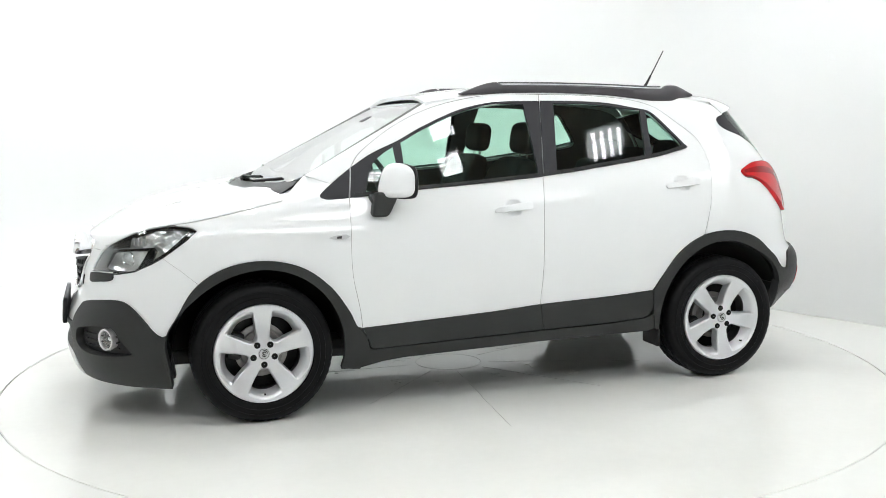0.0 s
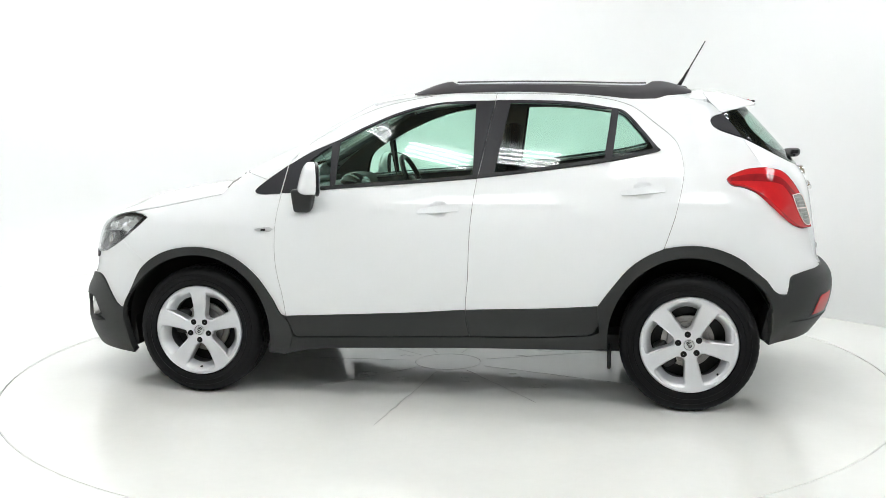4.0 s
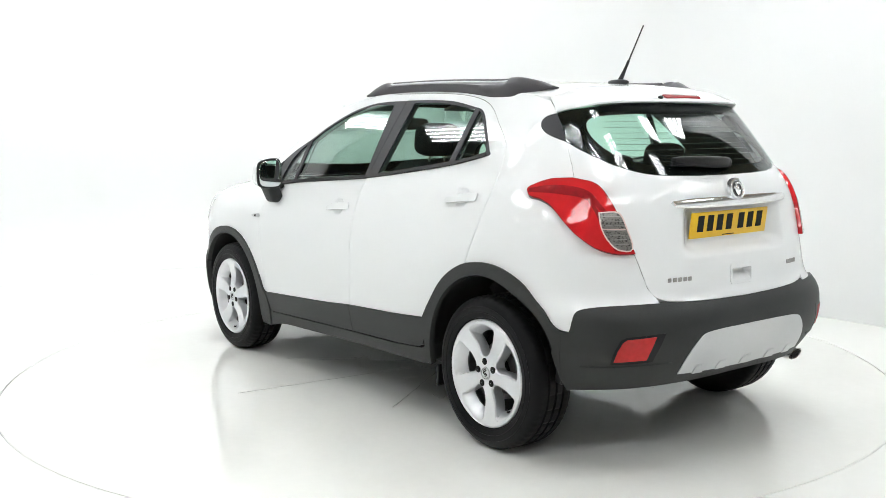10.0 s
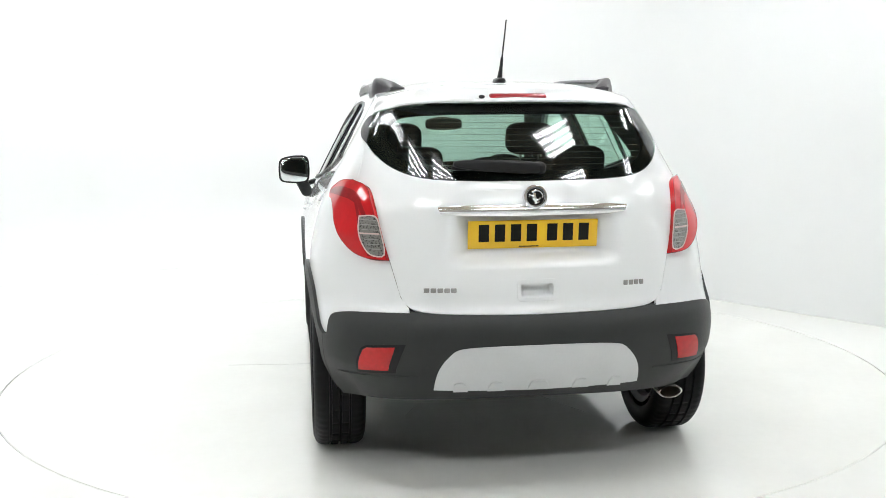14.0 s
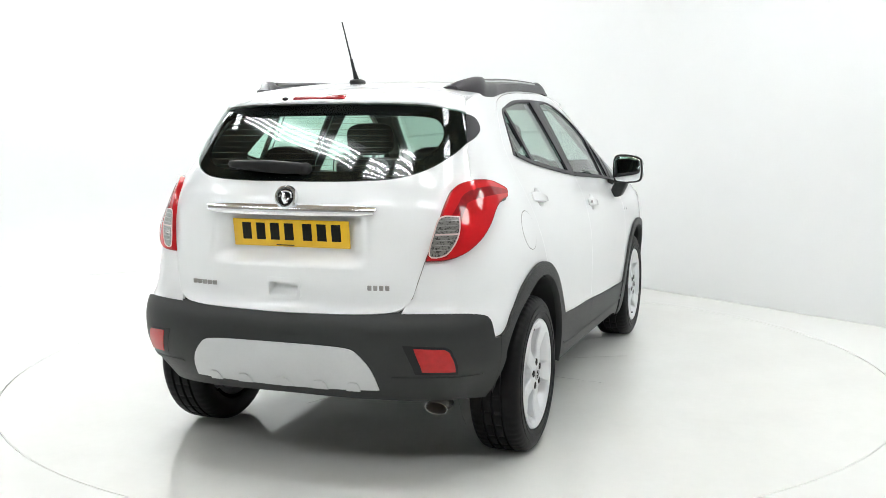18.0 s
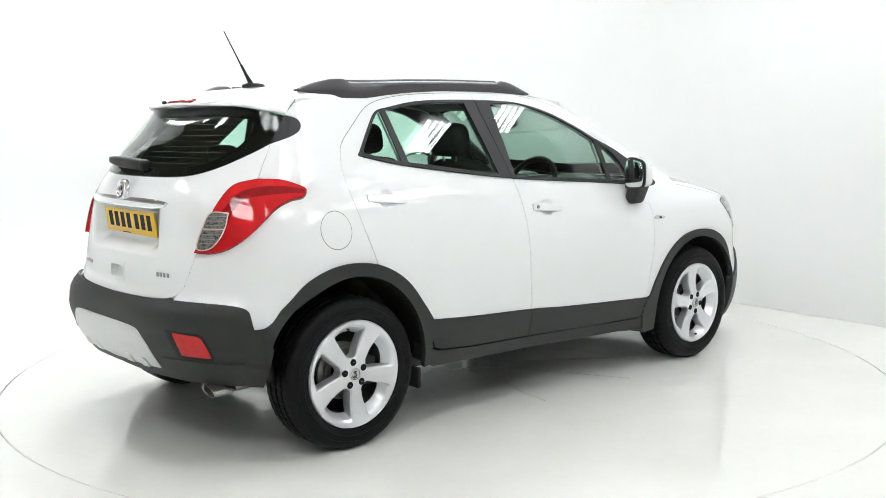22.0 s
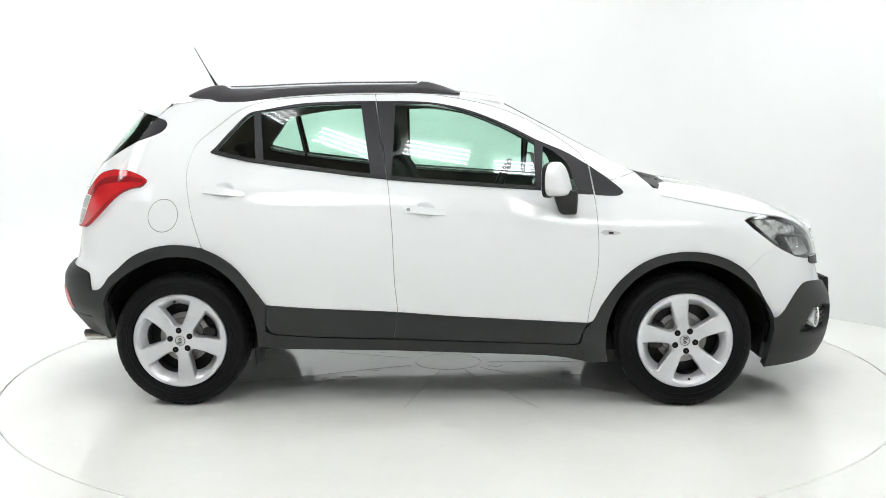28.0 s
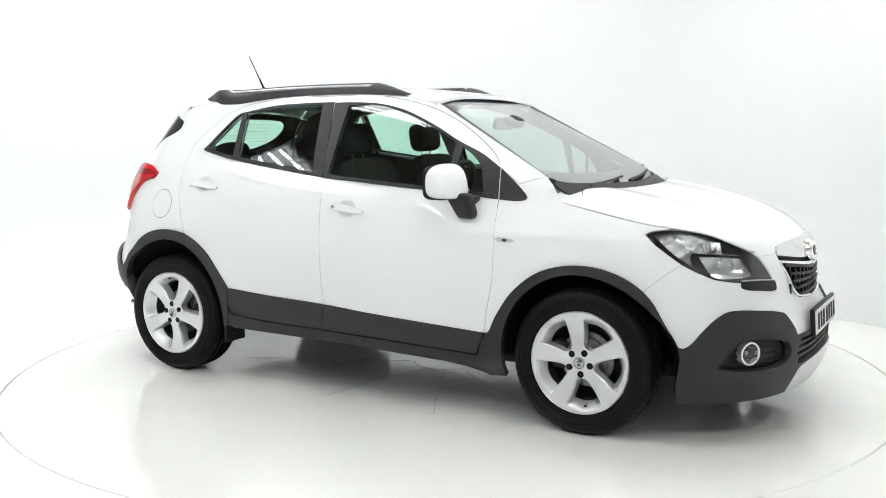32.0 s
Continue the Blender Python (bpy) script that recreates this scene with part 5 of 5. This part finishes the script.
def door_mirror(side):
    door = DOORS[side][0]
    m = Matrix.Diagonal((1, side, 1, 1)) @ pose(.612, .926, 1.151)
    lean = .36
    bm = blob(1, 1, 1, .58, .55, 40, 26)
    for v in bm.verts:
        x, y, z = v.co
        y, z = mirror_outline(y, z)
        k = 1 - .16 * max(0, x) ** 2
        x = x * .064 * (1 - .42 * z) if x > 0 else x * .030
        if z < -.45:
            z = -.45 + (z + .45) * .8
        v.co = (x - lean * y * .097, y * (.099 if x > .01 else .097) * k, z * .091)
    bm.transform(m)
    part("mirror_housing", bm, WHITE, door, "white door mirror housing")
    for name, material, r, depth, back, words in (("mirror_rim", BLACK, .0965, .012, -.026, "black mirror surround"), ("mirror_glass", MIRROR, .086, .004, -.0375, "mirror glass")):
        g = blob(1, 1, 1, .35, .5, 40, 16)
        for v in g.verts:
            x, y, z = v.co
            y, z = mirror_outline(y, z)
            v.co = (x * depth + back - lean * y * r, y * r, z * (r - .008))
        g.transform(m)
        part(name, g, material, door, words)
    ft = rbox(.125, .080, .125, .020, 3)
    for v in ft.verts:
        low = .5 - v.co.z / .115
        v.co.y -= .055 * low
        v.co.x = v.co.x * (1 - .32 * low) + .022 * low
    ft.transform(Matrix.Diagonal((1, side, 1, 1)) @ pose(.668, .892, 1.040))
    part("mirror_foot", ft, GREY, door, "dark grey mirror foot")
    arm_m = rbox(.07, .10, .03, .012, 2, Matrix.Diagonal((1, side, 1, 1)) @ pose(.700, .835, 1.062, -18))
    part("mirror_arm", arm_m, GREY, door)


door_mirror(1)
door_mirror(-1)


def screen_wiper(y0, y1, z0, z1):
    pts = [tuple(screen(y0 + (y1 - y0) * u, z0 + (z1 - z0) * u) + np.array([.012 + .008 * math.sin(u * 3.1), 0, .008])) for u in np.linspace(0, 1, 10)]
    part("screen_wiper", join(rod(pts, [.010] * 3 + [.007] * 7, 8), rod([tuple(np.array(q) + np.array([-.010, 0, -.004])) for q in pts[2:]], .005, 6)), BLACK, car, "black windscreen wiper")


screen_wiper(-.50, .02, 1.118, 1.140)
screen_wiper(.04, .52, 1.118, 1.152)

# ---- wheels ----
def wheel_opening(k):
    """One opening between two spokes: narrow at the hub, wide and cut off at the rim."""
    c = math.radians(90 + 36 + 72 * k)
    half = bend([(.066, 0), (.070, .015), (.079, .028)], 3) + [(.135, .0590), (.176, .0810)] + bend([(.187, .0850), (.1985, .0815), (.2145, .052), (.2232, .023), (.2250, 0)], 3)
    full = half + [(x, -y) for x, y in half[-2:0:-1]]
    return [(x * math.cos(c) - y * math.sin(c), x * math.sin(c) + y * math.cos(c)) for x, y in full]


def wheel():
    circle = [(.234 * math.cos(a), .234 * math.sin(a)) for a in np.linspace(0, 2 * math.pi, 73)[:-1]]
    holes = [wheel_opening(k) for k in range(5)]
    rim = skin_flat("wheel", circle, holes, SILVER)
    part("barrel", lathe([(.218, -.045), (.198, -.055), (.195, -.17), (.222, -.185)], 48), BARREL, rim)
    part("rim_lip", lathe([(.2325, .012), (.238, .017), (.2405, .014), (.241, .0), (.236, -.01)], 64), SILVER, rim)
    tyre_p = [(.2405, .006), (.247, .018), (.262, .022), (.285, .022), (.305, .019), (.322, .012), (.333, .001), (.3385, -.012), (.3400, -.022), (.3405, -.043), (.330, -.046), (.330, -.0545), (.3412, -.055), (.3415, -.083), (.330, -.086), (.330, -.096), (.3415, -.097),
              (.3412, -.125), (.330, -.128), (.330, -.1365), (.3405, -.137), (.3400, -.158), (.3385, -.168), (.333, -.181), (.322, -.192), (.30, -.20), (.26, -.20), (.24, -.188)]
    n = 240
    bm = bmesh.new()
    rings = []
    for k, (r, y) in enumerate(tyre_p):
        ring = []
        for i in range(n):
            a = 2 * math.pi * i / n
            rr = r
            if k in (6, 7, 8, 21, 22, 23) and i % 4 == 0:
                rr -= .0022
            if k in (12, 13, 16, 17) and i % 8 == 2:
                rr -= .0035
            ring.append(bm.verts.new((rr * math.cos(a), y, rr * math.sin(a))))
        rings.append(ring)
    for a, b in zip(rings, rings[1:]):
        for i in range(n):
            bm.faces.new((a[i], a[(i + 1) % n], b[(i + 1) % n], b[i]))
    part("tyre", bm, RUBBER, rim, "black road tyre")
    for r, w in ((.272, .003), (.298, .002)):
        part("sidewall_ring", lathe([(r - w, .0215), (r, .0245 if r < .28 else .0225), (r + w, .0212 if r < .28 else .0185)], 64), RUBBER, rim)
    for k in range(5):
        a = math.radians(90 + 36 + 72 * k)
        part("wheel_bolt", lathe([(.001, .003), (.010, .003), (.0135, .002), (.0155, .0015), (.0158, -.012)], 18, pose(.053 * math.cos(a), .012, .053 * math.sin(a))), INK, rim, "black wheel bolt")
    part("centre_cap", lathe([(.001, .0165), (.0225, .016), (.0232, .0148), (.0250, .0148), (.0256, .0178), (.0285, .0172), (.030, .010)], 36), SKID, rim, "round silver centre cap")
    part("cap_ring", lathe([(.0230, .0152), (.0252, .0152)], 36), INK, rim, "thin dark ring")
    strokes = [[(r * math.cos(a), .0168, r * math.sin(a)) for a in np.radians(np.linspace(a0, a1, 8))] for r, a0, a1 in ((.0165, 70, 175), (.0095, 20, 170), (.012, 215, 330), (.0045, 180, 420))]
    part("cap_mark", join(*[rod(q, [.0012, .0020, .0026, .0028, .0028, .0024, .0018, .0012], 6) for q in strokes]), DARK_METAL, rim)
    part("brake_disc", lathe([(.06, -.07), (.10, -.07), (.105, -.082), (.130, -.082), (.130, -.10), (.10, -.10)], 48), DISC, rim, "steel brake disc")
    # hub with a wide black plate that darkens the space behind the openings
    part("hub", lathe([(.001, -.03), (.065, -.03), (.075, -.12), (.192, -.125), (.192, -.13)], 32), BLACK, rim)
    part("caliper", rbox(.07, .08, .13, .015, 2, pose(.125, -.09, .03, 0, -12)), DARK_METAL, rim)
    part("valve", rod([(.0, -.012, -.205), (.0, .008, -.201)], .005, 8), BLACK, rim)
    return rim


def skin_flat(name, circle, holes, material):
    """The wheel's face: a dished disc with openings whose walls run back."""
    loops = [dense(circle, .018)] + [dense(h, .014) for h in holes]
    flat = np.concatenate(loops)
    g = np.arange(-.24, .24, .013)
    gx, gy = np.meshgrid(g, g)
    grid = np.stack([gx.ravel(), gy.ravel()], -1)
    grid = grid[inside(grid, loops)]
    near = np.array([np.min(((flat - q) ** 2).sum(1)) for q in grid])
    grid = grid[near > .006 ** 2]
    edges, k = [], 0
    for lp in loops:
        edges += [(k + i, k + (i + 1) % len(lp)) for i in range(len(lp))]
        k += len(lp)
    vs, es, fs, ov, oe, of = mathutils.geometry.delaunay_2d_cdt([Vector(q) for q in np.concatenate([flat, grid])], edges, [], 0, 1e-7)
    V = np.array([tuple(v) for v in vs])
    F = np.array([tuple(f) for f in fs if len(f) == 3])
    F = F[inside(V[F].mean(1), loops)]
    P = disc(V[:, 0], V[:, 1])
    A = np.cross(P[F[:, 1]] - P[F[:, 0]], P[F[:, 2]] - P[F[:, 0]])
    F[A[:, 1] < 0] = F[A[:, 1] < 0][:, ::-1]
    seen = {(f[i], f[(i + 1) % 3]) for f in F for i in range(3)}
    verts, faces, ring = [tuple(q) for q in P], [tuple(map(int, f)) for f in F], {}
    acc = {}
    border = [e for e in seen if (e[1], e[0]) not in seen]
    for a, b in border:
        t = np.cross(P[b] - P[a], (0, 1, 0))
        t /= max(np.linalg.norm(t), 1e-9)
        for v in (a, b):
            acc[v] = acc.get(v, 0) + t
    for v, t in acc.items():
        t = t / max(np.linalg.norm(t), 1e-9)
        ring[v] = len(verts)
        r = math.hypot(V[v][0], V[v][1])
        inward = -np.array((V[v][0], 0, V[v][1])) / r * (.030 * float(ramp((r - .190) / .020)) * (r < .23))
        # a narrow bevel, then a wall that leans in at the outer end
        edge = 1.0 if r < .23 else .2
        for o, d, g in ((.0012 * edge, .0016, 0), (.0060 * edge, .0055, .12), (.0068 * edge, .014, .32), (.0095 * edge, .052, 1)):
            verts.append(tuple(P[v] + t * o + inward * g - np.array((0, d, 0))))
    for a, b in border:
        faces += [(int(b), int(a), ring[a], ring[b])] + [(ring[b] + q, ring[a] + q, ring[a] + q + 1, ring[b] + q + 1) for q in (0, 1, 2)]
    ob = link(name, verts, faces, material, car, "silver five-spoke alloy wheel")
    ob.data.set_sharp_from_angle(angle=radians(28))
    return ob


first_wheel = wheel()
WHEEL_Y = .846
first_wheel.matrix_basis = pose(1.2775, WHEEL_Y, .3405)
for wxx, wyy, spin in ((-1.2775, WHEEL_Y, 44), (1.2775, -WHEEL_Y, 8), (-1.2775, -WHEEL_Y, 187)):
    copy_thing(first_wheel, pose(wxx, wyy, .3405, 0, spin, 180 if wyy < 0 else 0))

# ---- underbody ----
part("floor_pan", rbox(2.9, 1.36, .10, .03, 2, pose(0, 0, .30)), BLACK, car)
part("rear_pan", rbox(.8, 1.0, .12, .03, 2, pose(-1.40, 0, .43)), BLACK, car)
part("engine_tray", rbox(.9, 1.0, .08, .03, 2, pose(1.6, 0, .27)), BLACK, car)
# plain blocks standing in for the pipes below the sills
part("sill_pipe_block", rbox(.30, .10, .03, .01, 2, pose(-.42, .60, .262)), DARK_METAL, car)
part("sill_pipe_block", rbox(.30, .10, .03, .01, 2, pose(-.42, -.60, .262)), DARK_METAL, car)
part("axle_beam", rod([(-1.2775, -.7, .31), (-1.2775, .7, .31)], .04, 10), DARK_METAL, car)
part("axle_beam", rod([(1.2775, -.7, .31), (1.2775, .7, .31)], .03, 10), DARK_METAL, car)
for side in (1, -1):
    part("mud_flap", rbox(.02, .16, .10, .006, 1, pose(-.89, side * .76, .25)), BLACK, car)

for side in (1, -1):
    part("arch_liner", rbox(.05, .30, .20, .02, 2, pose(1.715, side * .60, .32, 0, 8)), BLACK, car)
    part("arch_liner", rbox(.05, .24, .16, .02, 2, pose(-1.66, side * .66, .43, 0, -14)), BLACK, car)

# ---- cabin ----
def front_seat(side):
    seat = part("front_seat", blob(.27, .25, .10, .45, .5, 28, 14, pose(.12, side * .37, .62, 0, -6)), SEAT, car, "dark cloth front seat")
    bk = blob(.075, .24, .32, .5, .45, 28, 18)
    for v in bk.verts:
        v.co.x -= .05 * (v.co.y / .24) ** 2 * -1
    bk.transform(pose(-.17, side * .37, .93, 0, -18))
    part("backrest", bk, SEAT, seat)
    part("headrest", blob(.05, .135, .088, .55, .5, 26, 14, pose(-.285, side * .37, 1.345, 0, -8)), SEAT, seat)
    part("headrest_posts", join(rod([(-.27, side * .37 + .05, 1.18), (-.285, side * .37 + .05, 1.30)], .006, 8), rod([(-.27, side * .37 - .05, 1.18), (-.285, side * .37 - .05, 1.30)], .006, 8)), STEEL, seat, "steel headrest posts")


front_seat(1)
front_seat(-1)
bench = part("rear_bench", rbox(.5, 1.22, .2, .07, 3, pose(-.78, 0, .60)), SEAT, car, "dark cloth rear bench")
part("backrest", rbox(.15, 1.20, .60, .06, 3, pose(-1.07, 0, .90, 0, -16)), SEAT, bench)
for y in (.38, 0, -.38):
    part("headrest", blob(.045, .125, .07 if y else .05, .55, .5, 24, 12, pose(-1.20, y, 1.255 if y else 1.225, 0, -10)), SEAT, bench)
    part("headrest_post", rod([(-1.17, y, 1.12), (-1.195, y, 1.22)], .012, 8), STEEL, bench)
part("parcel_shelf", rbox(.50, 1.14, .025, .01, 2, pose(-1.48, 0, 1.10)), TRIM, car)
part("boot_lining", rbox(.03, 1.05, .5, .01, 2, pose(-1.76, 0, .90)), TRIM, car)
dash = part("dashboard", rbox(.52, 1.38, .30, .10, 4, pose(.86, 0, .92, 0, 8)), TRIM, car, "dark moulded dashboard")
part("binnacle", blob(.10, .18, .06, .7, .7, 24, 12, pose(.70, -.37, 1.07)), TRIM, dash)
part("centre_stack", rbox(.14, .26, .22, .04, 3, pose(.65, 0, 1.02, 0, -20)), GLOSS_BLACK, dash)
part("console", rbox(.9, .2, .25, .05, 3, pose(.2, 0, .55)), TRIM, dash)
part("screen_shelf", rbox(.36, 1.36, .03, .012, 2, pose(1.08, 0, 1.075, 0, 4)), TRIM, dash)
sw = pose(.34, -.37, 1.065, 0, 0, 0) @ pose(0, 0, 0, 0, -65, 0)
part("steering_wheel", rod([tuple(sw @ Vector((.178 * math.cos(a), .178 * math.sin(a), 0))) for a in np.linspace(0, 2 * math.pi, 41)], .016, 10, ends=False), BLACK, dash, "black steering wheel")
part("wheel_hub", blob(.06, .075, .025, .7, .8, 20, 10, sw @ Matrix.Translation((0, 0, -.02))), BLACK, dash)
for a in (90, -90, 180):
    part("wheel_spoke", rod([tuple(sw @ Vector((.03 * math.cos(radians(a)), .03 * math.sin(radians(a)), -.015))), tuple(sw @ Vector((.17 * math.cos(radians(a)), .17 * math.sin(radians(a)), 0)))], [.018, .012], 8), SILVER if a != 180 else BLACK, dash)
rv = part("inside_mirror", blob(.022, .115, .036, .5, .55, 26, 12, pose(.46, 0, 1.428, 0, 12)), BLACK, car, "black inside mirror")
part("mirror_stem", rod([(.47, 0, 1.430), (.56, 0, 1.440)], .016, 8), BLACK, rv)
part("sensor_pod", blob(.046, .055, .028, .6, .6, 20, 10, pose(.530, 0, 1.438, 0, 25)), BLACK, rv)
for side in (1, -1):
    part("sun_visor", rbox(.16, .36, .015, .006, 2, pose(.27, side * .33, 1.535, 0, 18)), LINING, car, "folded-up sun visor")
    part("pillar_lining", rod([tuple(np.array(wrap(.38 + (1.53 - z) * 1.83, z)) * [1, side, 1] - np.array([.03, side * .035, .01])) for z in (1.52, 1.42, 1.30, 1.18)], .028, 8), TRIM, car)

# ---- what turns: table and car, at one steady rate ----
HEADING, RATE = 198.91, -7.1566
CAR_OFF = (-.065, -.041)


def motions():
    times = [.8 * k for k in range(41)]
    walk(turntable, [(t, pose(0, TABLE_Y, 0, 0, 0, HEADING + RATE * t)) for t in times])
    walk(car, [(t, pose(0, 0, 0, 0, 0, HEADING + RATE * t) @ pose(CAR_OFF[0], CAR_OFF[1], 0)) for t in times])


motions()
